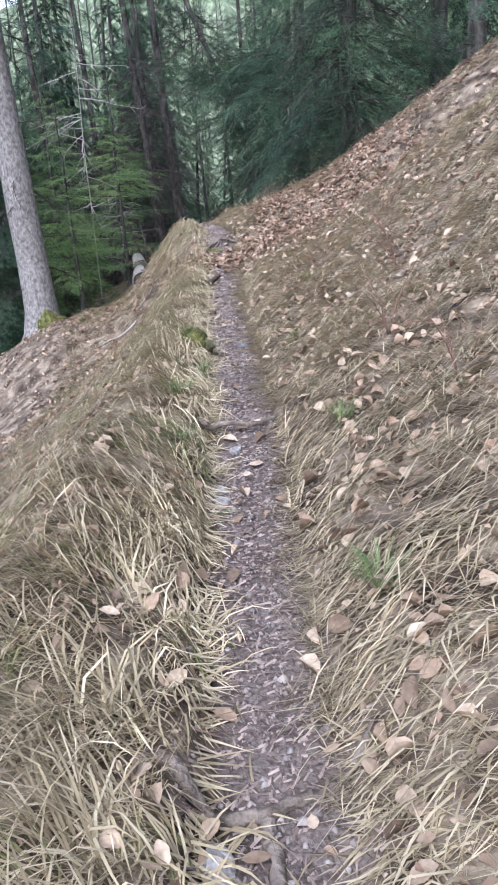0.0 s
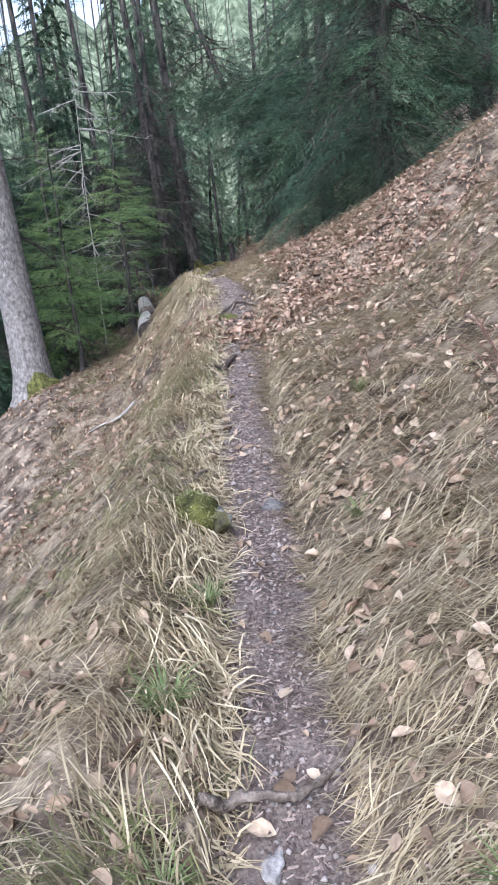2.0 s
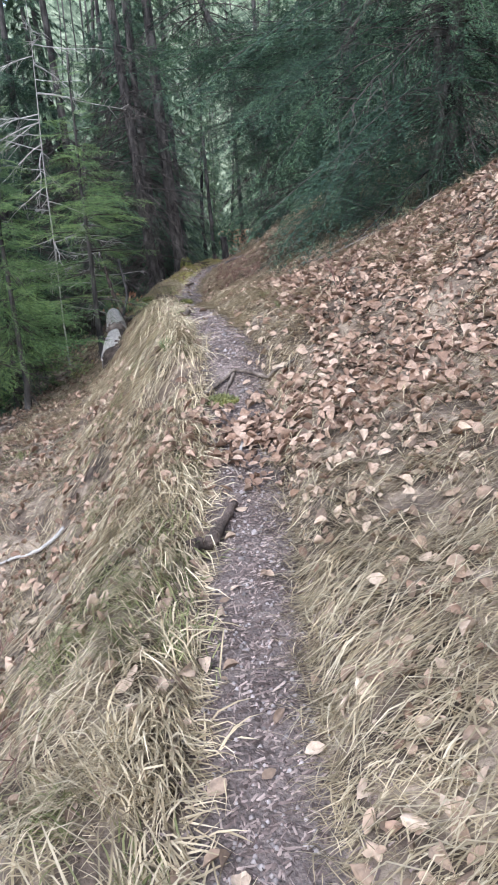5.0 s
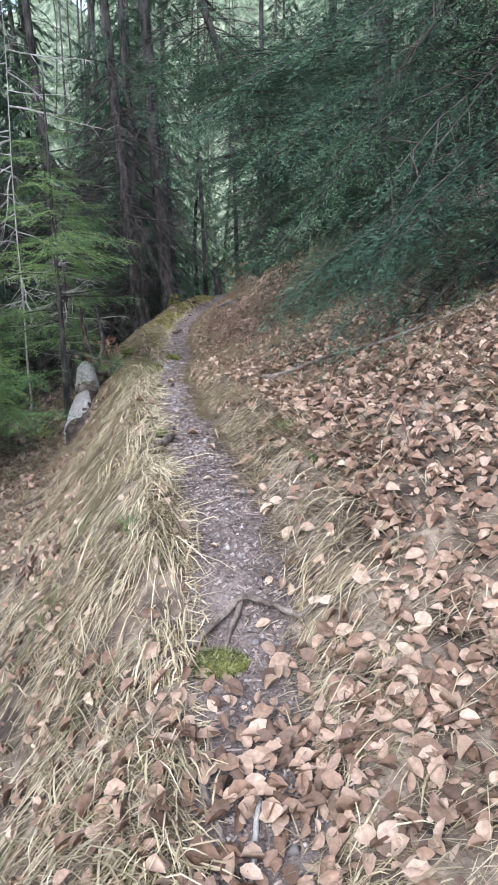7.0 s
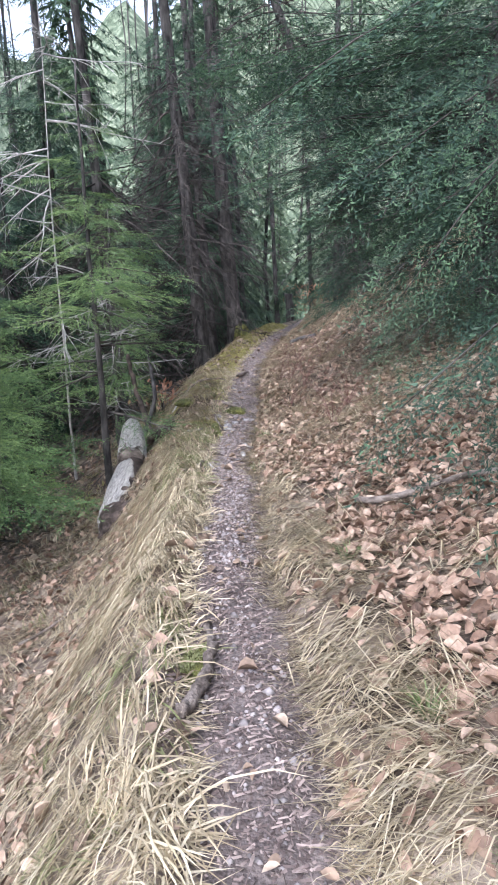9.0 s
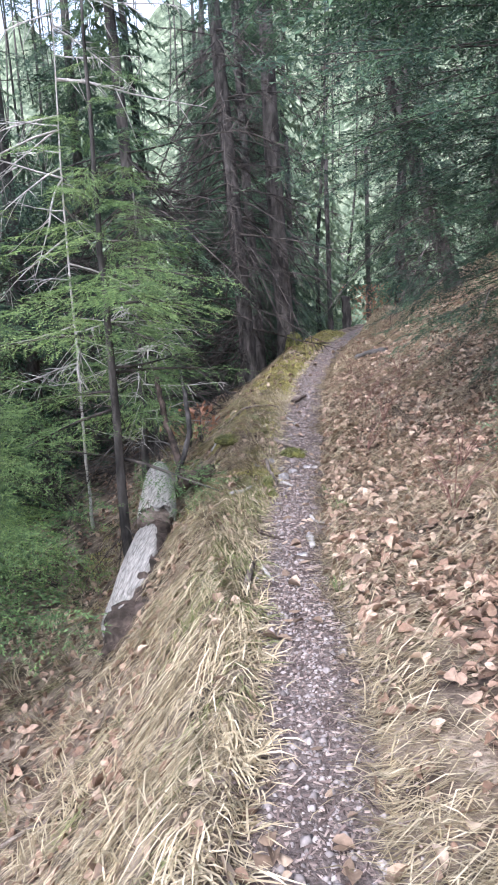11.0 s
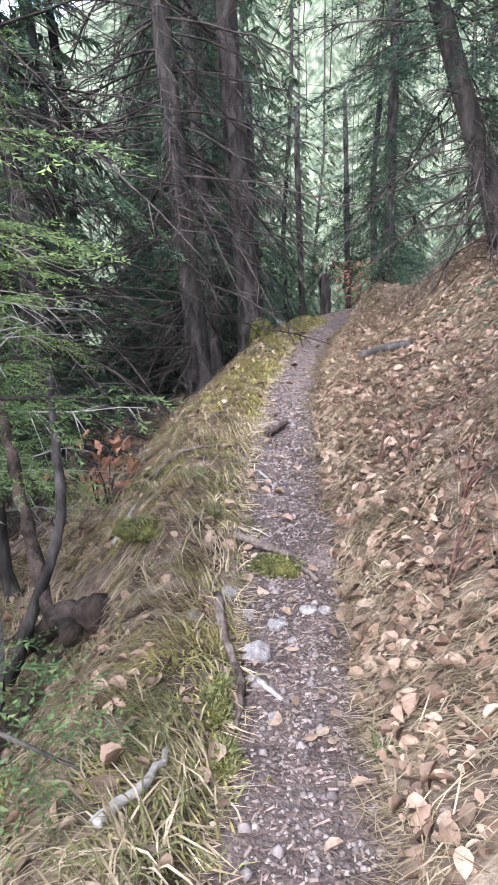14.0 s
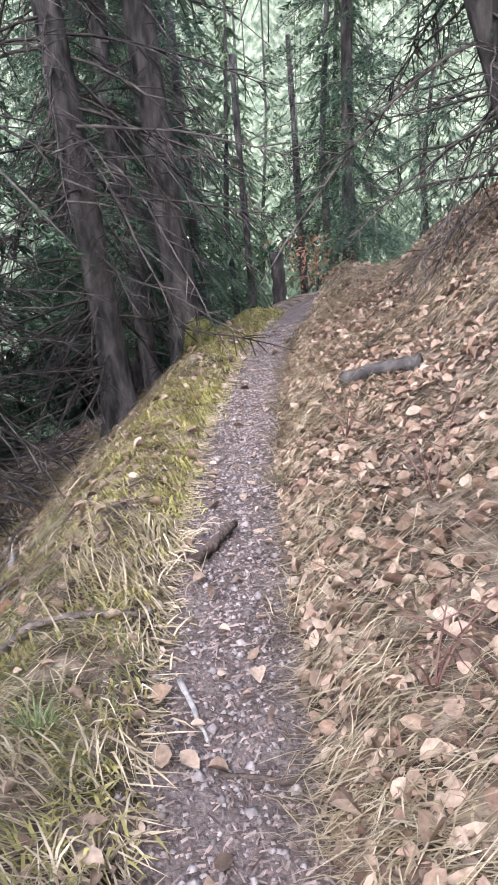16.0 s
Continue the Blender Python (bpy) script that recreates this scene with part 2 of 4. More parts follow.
def build_ground():
    us = np.concatenate([-np.geomspace(300, 2.6, 26), np.arange(-2.5, -.9, .06), np.arange(-.9, .9, .03), np.arange(.9, 2.6, .06),
                         np.geomspace(2.65, 300, 28)])
    ys = np.concatenate([-np.geomspace(120, 4.2, 10), np.arange(-4, 0, .2), np.arange(0, 27, .05), np.arange(27, 34, .25), np.geomspace(34.3, 500, 22)])
    U, Y = np.meshgrid(us, ys)
    X = U + centre(Y)
    Z = ground(X, Y)
    v = np.stack([X.ravel(), Y.ravel(), Z.ravel()], 1)
    r, c = len(ys), len(us)
    i = (np.arange(r - 1)[:, None] * c + np.arange(c - 1)[None]).ravel()
    f = np.stack([i, i + 1, i + c + 1, i + c], 1)
    me = smooth_shade(mesh_from("ground", v, f, M_ground))
    a = me.attributes.new("trodden", 'FLOAT', 'POINT')
    edge = half_width(Y) - np.abs(U + .0 * Y) + .03 * vnoise(X * 3, Y * 3, 11)
    worn = np.clip(edge / .12 + .5, 0, 1)
    a.data.foreach_set("value", worn.ravel().astype(np.float32))
    ob = new("ground", me)
    return tagged(ob, "steep forest hillside with a narrow trodden dirt trail", "ground", kind="structure")


build_ground()


# ---- trees ----
def part(name, me, parent, label=""):
    ob = new(name, me)
    ob.parent = parent
    return tagged(ob, label) if label else ob


def thing(name, label, category, at, group="", me=None):
    ob = new(name, me)
    ob.location = at
    return tagged(ob, label, category, group)


def tube(points, radii, sides=8, cap=True, rough=0.0, seed=0):
    """Vertices and faces of a tapered tube along points."""
    p = np.asarray(points, float)
    n = len(p)
    t = np.gradient(p, axis=0)
    t /= np.linalg.norm(t, axis=1)[:, None] + 1e-9
    ref = np.array([0, 0, 1.0]) if abs(t[0, 2]) < .8 else np.array([1.0, 0, 0])
    a = np.cross(t, ref)
    a /= np.linalg.norm(a, axis=1)[:, None]
    b = np.cross(t, a)
    ang = np.arange(sides) * 2 * np.pi / sides
    g = np.random.default_rng(seed)
    rr = np.asarray(radii)[:, None] * (1 + rough * g.uniform(-1, 1, (n, sides)))
    v = p[:, None] + rr[..., None] * (np.cos(ang)[None, :, None] * a[:, None] + np.sin(ang)[None, :, None] * b[:, None])
    v = v.reshape(-1, 3)
    i, j = np.meshgrid(np.arange(n - 1), np.arange(sides), indexing="ij")
    k = (j + 1) % sides
    f = np.stack([i * sides + j, i * sides + k, (i + 1) * sides + k, (i + 1) * sides + j], -1).reshape(-1, 4)
    if cap:
        v = np.concatenate([v, p[:1], p[-1:]])
        c0, c1 = n * sides, n * sides + 1
        jj = np.arange(sides)
        kk = (jj + 1) % sides
        f = np.concatenate([f, np.stack([kk, jj, np.full(sides, c0), np.full(sides, c0)], 1),
                            np.stack([(n - 1) * sides + jj, (n - 1) * sides + kk, np.full(sides, c1), np.full(sides, c1)], 1)])
    return v, f


def join(pieces):
    vs, fs, o = [], [], 0
    for v, f in pieces:
        vs.append(v)
        fs.append(f + o)
        o += len(v)
    return np.concatenate(vs), np.concatenate(fs)


def quads_to_tris(f):
    t = np.concatenate([f[:, [0, 1, 2]], f[:, [0, 2, 3]]])
    return t[(t[:, 0] != t[:, 1]) & (t[:, 1] != t[:, 2]) & (t[:, 0] != t[:, 2])]


def tube_mesh(name, pieces, m):
    v, f = join(pieces)
    return smooth_shade(mesh_from(name, v, quads_to_tris(f), m))


def bough_mesh(name, m, seed, length=1.0, gap=.05, reach=.4, step=.02, needle=.034, width=.0065, droop=.25, hang=.12, sub=.09):
    """A conifer bough along +x: side twigs with small side shoots, all set with needles."""
    g = np.random.default_rng(seed)
    pts, dirs = [], []
    stem = lambda s: np.stack([s * length, length * .04 * np.sin(s * 5 + seed), length * (-droop * s ** 2 + .08 * s)], -1)
    ss = np.arange(.2, 1.0, step * .7 / length)
    pts.append(stem(ss))
    dirs.append(np.tile([1, 0, -.1], (len(ss), 1)))
    for s in np.arange(.12, .99, gap / length):
        for side in (-1, 1):
            if g.random() < .1:
                continue
            ln = (reach * (1 - s) ** .7 + .08) * g.uniform(.55, 1.2)
            ang = radians(g.uniform(38, 64))
            d = np.array([math.cos(ang), side * math.sin(ang), g.uniform(-.3, .1)])
            o = stem(np.array([s]))[0]
            sag = lambda q: np.stack([0 * q, 0 * q, -hang * (q / .3) ** 2 * .5], -1)
            q = np.arange(.01, ln, step)
            pts.append(o + q[:, None] * d + sag(q))
            dirs.append(np.tile(d, (len(q), 1)))
            for k in range(int(ln / .06)):
                q0 = np.array([ln * g.uniform(.15, .9)])
                sd = g.choice([-1, 1])
                d2 = np.array([d[0] - sd * d[1] * .7, d[1] + sd * d[0] * .7, d[2] - .25])
                d2 /= np.linalg.norm(d2)
                q2 = np.arange(.005, sub * g.uniform(.6, 1.5), step)
                pts.append(o + q0 * d + sag(q0) + q2[:, None] * d2)
                dirs.append(np.tile(d2, (len(q2), 1)))
    P, D = np.concatenate(pts), np.concatenate(dirs)
    n = len(P)
    sgn = np.where(np.arange(n) % 2 == 0, 1.0, -1.0)
    lat = np.stack([-D[:, 1], D[:, 0], 0 * D[:, 0]], 1) * sgn[:, None]
    out = lat * g.uniform(.4, 1, (n, 1)) + D * .7 + np.stack([0 * sgn, 0 * sgn, g.uniform(-.4, .5, n)], 1)
    out /= np.linalg.norm(out, axis=1)[:, None]
    ln = needle * g.uniform(.7, 1.25, (n, 1))
    w = D * width + np.stack([0 * sgn, 0 * sgn, g.uniform(-.003, .003, n)], 1)
    v = np.stack([P - w, P + w, P + out * ln], 1).reshape(-1, 3)
    return mesh_from(name, v, np.arange(3 * n).reshape(-1, 3), m)


def stem_mesh(name, seed, droop, m):
    s = np.linspace(0, .9, 6)
    p = np.stack([s, .04 * np.sin(s * 5 + seed), -droop * s ** 2 + .08 * s], -1)
    return tube_mesh(name, [tube(p, np.linspace(.014, .003, 6), 5)], m)


def dead_branch_mesh(name, m, seed, twigs=12, droop=.35):
    """A bare twiggy branch one metre long along +x."""
    g = np.random.default_rng(seed)
    s = np.linspace(0, 1, 7)
    wob = np.cumsum(g.normal(0, .012, 7))
    p = np.stack([s, wob, -droop * s ** 1.6 + np.cumsum(g.normal(0, .008, 7))], -1)
    pieces = [tube(p, np.linspace(.010, .0022, 7), 3, cap=False)]
    for k in range(twigs):
        a = g.uniform(.15, .95)
        o = np.array([np.interp(a, s, p[:, i]) for i in range(3)])
        ln = g.uniform(.12, .42) * (1.1 - a * .6)
        side = g.choice([-1, 1])
        d = np.array([g.uniform(.3, .9), side * g.uniform(.4, 1), g.uniform(-.7, .1)])
        d /= np.linalg.norm(d)
        q = np.linspace(0, 1, 3)
        tw = o + q[:, None] * d * ln + np.stack([0 * q, 0 * q, -.15 * ln * q ** 2], -1)
        pieces.append(tube(tw, np.linspace(.0045, .0012, 3), 3, cap=False))
    return tube_mesh(name, pieces, m)


def trunk_mesh(name, height, r, lean, m, seed=0, flare=1.5, curve=0.0, sides=14):
    g = np.random.default_rng(seed)
    s = np.concatenate([np.array([-.35, -.1, .05, .18, .4, .8, 1.4]), np.linspace(2.2, height, 10)])
    wob = np.stack([np.cumsum(g.normal(0, .012, len(s))), np.cumsum(g.normal(0, .012, len(s)))], 1)
    wob -= wob[1]
    p = np.stack([s * lean[0] + curve * np.clip(s, 0, 9) ** 2 * .01 + wob[:, 0], s * lean[1] + wob[:, 1], s], 1)
    rad = r * (1 - .8 * np.clip(s / height, 0, 1)) * (1 + (flare - 1) * np.exp(-np.clip(s + .1, 0, 9) / .22))
    return tube_mesh(name, [tube(p, rad, sides, rough=.06, seed=seed)], m), p


SAG = [(.2, .10), (.35, .16), (.1, .12), (.28, .14)]
BOUGHS = [bough_mesh("spruce_bough_needles", M_needle, k, 2.4, .09, .75, .024, .027, .0068, d, h, .15) for k, (d, h) in enumerate(SAG)]
LIGHT = [bough_mesh("spruce_bough_needles", M_needle, 10 + k, 2.4, .16, .75, .056, .07, .017, d, h, .17) for k, (d, h) in enumerate(SAG)]
FIRS = [bough_mesh("fir_bough_needles", M_needle_young, 20 + k, 1.0, .05, .40, .0145, .019, .0055, d, .05, .09)
        for k, d in enumerate([.12, .25, .02])]
s5 = np.linspace(0, .92, 6)
BOUGH_STEMS = [tube_mesh("bough_stem", [tube(np.stack([2.4 * s5, 2.4 * .04 * np.sin(s5 * 5 + k), 2.4 * (-d * s5 ** 2 + .08 * s5)], -1), np.linspace(.009, .002, 6), 4)], M_twig)
               for k, (d, h) in enumerate(SAG)]
FIR_STEMS = [stem_mesh("fir_bough_stem", 20 + k, d, M_twig) for k, d in enumerate([.12, .25, .02])]
DEADS = [dead_branch_mesh("dead_branch", M_twig, 40 + k, 16, d) for k, d in enumerate([.35, .6, .2, .9])]
PALES = [dead_branch_mesh("pale_branch", M_palewood, 50 + k, 10, d) for k, d in enumerate([.1, .25, -.1])]


def put_bough(me, parent, at, az, tilt, size, roll=0.0, name="bough", stem=True):
    b = part(name, me, parent)
    b.matrix_basis = Matrix.Translation(at) @ Matrix.Rotation(az, 4, 'Z') @ Matrix.Rotation(-tilt, 4, 'Y') @ Matrix.Rotation(roll, 4, 'X') @ Matrix.Scale(size, 4)
    return b


def conifer(x, y, height, r, crown_low, spread, label, boughs=90, kit=None, lean=(0, 0), seed=0, dead=0, dead_span=(.3, 5), dead_len=(.6, 1.6),
            bark=None, tilt=(-35, 5), top=None, sector=None, name="spruce_tree", flare=1.5, curve=0.0, dead_kit=None, zoff=0.0):
    """A conifer with its trunk, green boughs and dead lower branches."""
    g = np.random.default_rng(100 + seed)
    kit = kit or LIGHT
    kit_len = 1.0 if kit is FIRS else 2.4
    z = gz(x, y) + zoff
    tree = thing(name, label, "tree", (x, y, z), "conifers")
    me, p = trunk_mesh("trunk", height, r, lean, bark or M_bark, seed, flare, curve)
    part("trunk", me, tree)
    top = top or height
    axis = lambda h: np.array([np.interp(h, p[:, 2], p[:, 0]), np.interp(h, p[:, 2], p[:, 1]), h])
    for k in range(boughs):
        h = crown_low + (top - crown_low) * ((k + .5) / boughs) ** 1.1
        az = g.uniform(*[radians(a) for a in sector]) if sector else k * 2.39996 + g.normal(0, .25)
        size = max(.35, spread * (1 - .85 * (h - crown_low) / (height * 1.02 - crown_low)) * g.uniform(.65, 1.15) * (min(1, .6 + .4 * (h - crown_low)) if kit is BOUGHS else 1))
        ti, ro, kk = radians(g.uniform(*tilt)), g.normal(0, .3), k % len(kit)
        put_bough(kit[kk], tree, axis(h), az, ti, size / kit_len, ro)
        if kit is not FIRS:
            put_bough(BOUGH_STEMS[kk], tree, axis(h), az, ti, size / kit_len, 0, name="branch")
    dk = dead_kit or DEADS
    for k in range(dead):
        h = g.uniform(*dead_span)
        az = g.uniform(0, 2 * math.pi)
        put_bough(dk[k % len(dk)], tree, axis(h), az, radians(g.uniform(-25, 15)), g.uniform(*dead_len), g.normal(0, .5), name="dead_branch")
    return tree


# the large trunks beside the trail
conifer(-4.02, 13.4, 15, .30, 5.0, 2.2, "tall grey-barked spruce with a mossy foot", 24, lean=(-.04, .01), seed=1, dead=26, dead_span=(.8, 6), bark=M_bark_grey, flare=1.6)
conifer(-3.1, 24.4, 16, .145, 5.5, 2.0, "tall brown spruce bristling with dead drooping branches", 22, lean=(-.075, 0), seed=2, dead=110, dead_span=(.4, 6), dead_len=(.9, 2.2), flare=1.9)
conifer(-2.5, 25.1, 17, .165, 6.0, 2.2, "tall spruce with furrowed bark at the edge of the trail", 22, lean=(-.055, 0), seed=3, dead=22, dead_span=(2.5, 6), flare=1.4)
conifer(-3.35, 27.3, 15, .12, 2.2, 1.8, "slender spruce behind the larger trunks", 60, lean=(-.05, 0), seed=4, dead=50, dead_span=(.5, 5), flare=1.5)
conifer(-4.3, 22.3, 14, .11, 3.6, 1.8, "slender spruce with a tangle of dead lower branches", 40, lean=(-.05, 0), seed=5, dead=170, dead_span=(.2, 4.5), dead_len=(.8, 2.1))
conifer(-5.4, 20.6, 14, .11, 1.8, 2.0, "slender spruce with dead grey branches", 70, lean=(-.03, 0), seed=15, dead=110, dead_span=(.2, 4), dead_len=(.8, 2.0))
conifer(.3, 22.9, 9, .115, 1.4, 2.2, "leaning spruce on the slope above the trail", 64, lean=(-.38, -.03), seed=6, dead=130, dead_span=(.1, 5), dead_len=(.6, 1.7), flare=1.3)
conifer(1.3, 26.3, 13, .13, .8, 2.6, "green spruce behind a leaning trunk", 70, seed=25, dead=60, dead_span=(.3, 5), dead_len=(.7, 2.0))
# dark spruces that overhang the trail from the slope
conifer(1.75, 13.5, 11, .17, .3, 3.1, "dense dark green spruce overhanging the trail", 150, kit=BOUGHS, seed=7, dead=110, dead_span=(.3, 4.5), dead_len=(.8, 1.8), tilt=(-36, -4), top=6.5)
overhang = conifer(1.2, 17.4, 11, .15, .2, 2.45, "dense green spruce whose boughs hang over the trail", 115, kit=BOUGHS, seed=8, dead=30, dead_span=(.3, 3), tilt=(-32, -2), top=5.5)
gb = np.random.default_rng(77)
for k in range(34):
    high = k < 20
    h = gb.uniform(1.7, 2.9) if high else gb.uniform(.7, 1.7)
    az = radians(gb.uniform(150, 222) if high else gb.uniform(160, 205))
    ti, size = radians(gb.uniform(-8, 4) if high else gb.uniform(-20, -5)), (gb.uniform(2.7, 3.3) if high else gb.uniform(1.9, 2.25)) / 2.4
    put_bough(BOUGHS[k % 2 * 2], overhang, (0, 0, h), az, ti, size, gb.normal(0, .3))
    put_bough(BOUGH_STEMS[k % 2 * 2], overhang, (0, 0, h), az, ti, size, 0, name="branch")
OVER_AT = (1.2, 17.4)
for k, tip in enumerate(((-1.35, 16.9, 2.5), (-1.2, 16.6, 2.3), (-1.25, 17.3, 2.4), (-.9, 16.9, 1.6), (-.85, 17.2, 1.2), (-.95, 17.6, 1.95), (-1.0, 16.4, 2.5), (-.8, 16.7, 1.9))):
    dx, dy, rise = tip[0] - OVER_AT[0], tip[1] - OVER_AT[1], -.3
    size = math.hypot(math.hypot(dx, dy), rise) / 2.4
    ti = math.atan2(rise, math.hypot(dx, dy)) + (.12, .27, .02, .2)[k % 4]
    for kit, name in ((BOUGHS, "bough"), (BOUGH_STEMS, "branch")):
        put_bough(kit[k % 4], overhang, (0, 0, tip[2] - rise - gz(*OVER_AT)), math.atan2(dy, dx), ti, size, 0, name=name)
conifer(3.7, 15.5, 12, .17, .3, 2.8, "dark spruce higher up the slope", 30, seed=9, dead=20, tilt=(-35, 0), top=7)
conifer(2.6, 21.5, 10, .14, .8, 2.6, "spruce with sparse lower boughs on the slope", 60, seed=10, dead=70, dead_span=(.3, 4), top=7)
conifer(3.4, 12.0, 9, .13, .2, 2.0, "dark young spruce on the upper slope", 16, seed=16, dead=10, tilt=(-30, 0), top=6)
conifer(-.2, 31.5, 13, .13, .8, 2.4, "green spruce where the trail bends away", 70, seed=17, dead=30, top=8)
conifer(-5.2, 30.5, 14, .14, .8, 2.6, "green spruce in the woods below the trail", 170, seed=18, dead=60, dead_span=(.3, 4), top=9)
conifer(-6.5, 25.5, 14, .14, .8, 2.6, "dark spruce in the woods below the trail", 170, seed=19, dead=60, dead_span=(.3, 4), top=8)
conifer(-6.3, 18.5, 13, .14, .5, 2.5, "dark spruce standing below the trail", 130, seed=20, dead=60, dead_span=(.3, 4), top=7.5)
conifer(-5.7, 15.3, 11, .13, .5, 2.2, "dark spruce close behind a young fir", 115, seed=21, dead=50, dead_span=(.3, 3), top=6.5)
conifer(-7.6, 21.5, 14, .14, .5, 2.8, "green spruce deeper in the woods", 160, seed=23, dead=30, dead_span=(.3, 4), top=9)
conifer(-3.9, 29.2, 14, .12, 1.5, 2.2, "green spruce behind the tall trunks", 150, seed=24, dead=30, dead_span=(.3, 4), top=9)
# young firs below the trail
FIR_AT = (-3.02, 17.15)
fir = conifer(*FIR_AT, 4.6, .045, 2.1, 1.15, "young bright green fir beside a broken log", 44, kit=FIRS, seed=11, dead=14, dead_span=(.2, 1.8), dead_len=(.4, .9), tilt=(-18, 12), name="young_fir")


def long_bough(tree, at, start, tip, k, roll=0.0):
    """A fir bough from the stem at the height start to the tip, both in the world's z."""
    z0 = gz(*at)
    dx, dy, dz = tip[0] - at[0], tip[1] - at[1], tip[2] - start
    flat = math.hypot(dx, dy)
    size = math.hypot(flat, dz)
    az, ti = math.atan2(dy, dx), math.atan2(dz, flat) + (.04, .17, -.06)[k]
    put_bough(FIRS[k], tree, (0, 0, start - z0), az, ti, size, roll)
    put_bough(FIR_STEMS[k], tree, (0, 0, start - z0), az, ti, size, roll, name="branch")


for start, tip, k, ro in ((1.75, (-1.96, 17.2, 1.6), 0, .1), (1.95, (-2.29, 17.29, 1.92), 2, -.2), (.9, (-2.05, 17.78, .82), 0, 0), (.15, (-1.83, 16.72, -.08), 1, .1),
                          (1.3, (-2.35, 16.6, 1.15), 1, .2), (1.6, (-2.3, 16.2, 1.5), 0, -.2), (.95, (-2.5, 17.9, .95), 2, .3), (1.45, (-2.2, 17.9, 1.3), 1, .2),
                          (1.2, (-3.9, 16.6, 1.1), 1, -.2), (.75, (-3.95, 17.1, .6), 0, .2), (.6, (-3.5, 16.2, .5), 2, 0)):
    long_bough(fir, FIR_AT, start, tip, k, ro)
conifer(-3.75, 15.3, 4.2, .045, .95, 1.3, "young green fir with a thin dark stem", 75, kit=FIRS, seed=12, dead=14, dead_span=(.2, 1.4), dead_len=(.4, .9), tilt=(-18, 12), name="young_fir")
conifer(-4.6, 17.2, 5.2, .06, .6, 1.5, "young fir among dead twigs", 85, kit=FIRS, seed=13, dead=20, dead_span=(.2, 1.8), tilt=(-25, 8), name="young_fir")
conifer(-3.5, 19.4, 3.4, .045, .9, 1.1, "small fir with pale dead twigs", 40, kit=FIRS, seed=14, dead=26, dead_span=(.5, 2.4), dead_len=(.6, 1.3), tilt=(-20, 10), name="young_fir", dead_kit=PALES)
conifer(-4.1, 19.0, 6.5, .018, 5.5, .8, "pale bare sapling with forked branches", 0, seed=22, dead=34, dead_span=(1.6, 6), dead_len=(.7, 1.6), bark=M_palewood, name="bare_sapling", dead_kit=PALES)


# woods behind
def far_crown(name, seed, m):
    """A spruce crown one unit high: whorls of drooping branches hung with twig sprays."""
    g = np.random.default_rng(seed)
    vs = []
    nb = 190
    for k in range(nb):
        h = .03 + .96 * ((k + .5) / nb)
        r = .21 * (1 - h * .97) * g.uniform(.6, 1.15)
        az = k * 2.39996 + g.normal(0, .25)
        d = np.array([math.cos(az), math.sin(az), -.25 + .12 * g.normal()])
        sdv = np.array([-math.sin(az), math.cos(az), 0])
        n = 32
        s = g.uniform(.1, 1, n) ** .8
        base = np.array([0, 0, h]) + d * (r * s)[:, None] + np.stack([0 * s, 0 * s, -.25 * r * s * s], 1)
        ln = (r * .26 * (1.2 - s) + .005) * g.uniform(.6, 1.3, n)
        way = d * g.uniform(.2, 1, (n, 1)) + sdv * g.uniform(-1.1, 1.1, (n, 1)) + np.stack([0 * s, 0 * s, g.uniform(-1.0, .15, n)], 1)
        w = (d * .5 + sdv * g.normal(0, .5, (n, 1))) * (.0028 + .085 * ln)[:, None]
        vs.append(np.stack([base - w, base + w, base + way * ln[:, None]], 1).reshape(-1, 3))
    v = np.concatenate(vs)
    return mesh_from(name, v, np.arange(len(v)).reshape(-1, 3), m)


FAR = [far_crown("far_spruce_crown", 70 + k, M_needle_far_hazed) for k in range(3)]
far_trunk = [trunk_mesh("far_trunk", 1.0, .010, (0, 0), M_bark, 80, 1.0, sides=7)[0]]
for v in far_trunk[0].vertices:
    v.co.z = max(v.co.z, -.08)


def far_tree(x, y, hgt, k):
    t = thing("background_spruce", "distant green spruce in the woods, haze painted into its needles", "tree", (x, y, gz(x, y)), "background woods")
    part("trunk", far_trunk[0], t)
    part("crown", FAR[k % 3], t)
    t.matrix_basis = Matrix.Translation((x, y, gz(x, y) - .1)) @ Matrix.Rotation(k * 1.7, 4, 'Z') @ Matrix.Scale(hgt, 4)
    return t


gg = np.random.default_rng(5)
count = 0
spots = []
for k in range(900):
    y = 14 + 56 * gg.random() ** 1.25
    x = gg.uniform(-28, 22)
    u = x - float(centre(y))
    if -2.2 - .05 * y < u < 3.6 and y < 40:
        continue
    if x > 2 and y < 19 + .2 * x or (y < 30 and -6 < x < 0):
        continue
    if any((x - a) ** 2 + (y - b) ** 2 < 5.0 for a, b in spots):
        continue
    spots.append((x, y))
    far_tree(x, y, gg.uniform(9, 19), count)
    count += 1
    if count >= 92:
        break


for k, (x, y, h) in enumerate([(-4.6, 33, 15), (-7.5, 29.5, 15), (-9.2, 24.5, 14), (-6.2, 36.5, 17), (-5.6, 41, 18), (-10.5, 29, 16)]):
    far_tree(x, y, h, 200 + k)


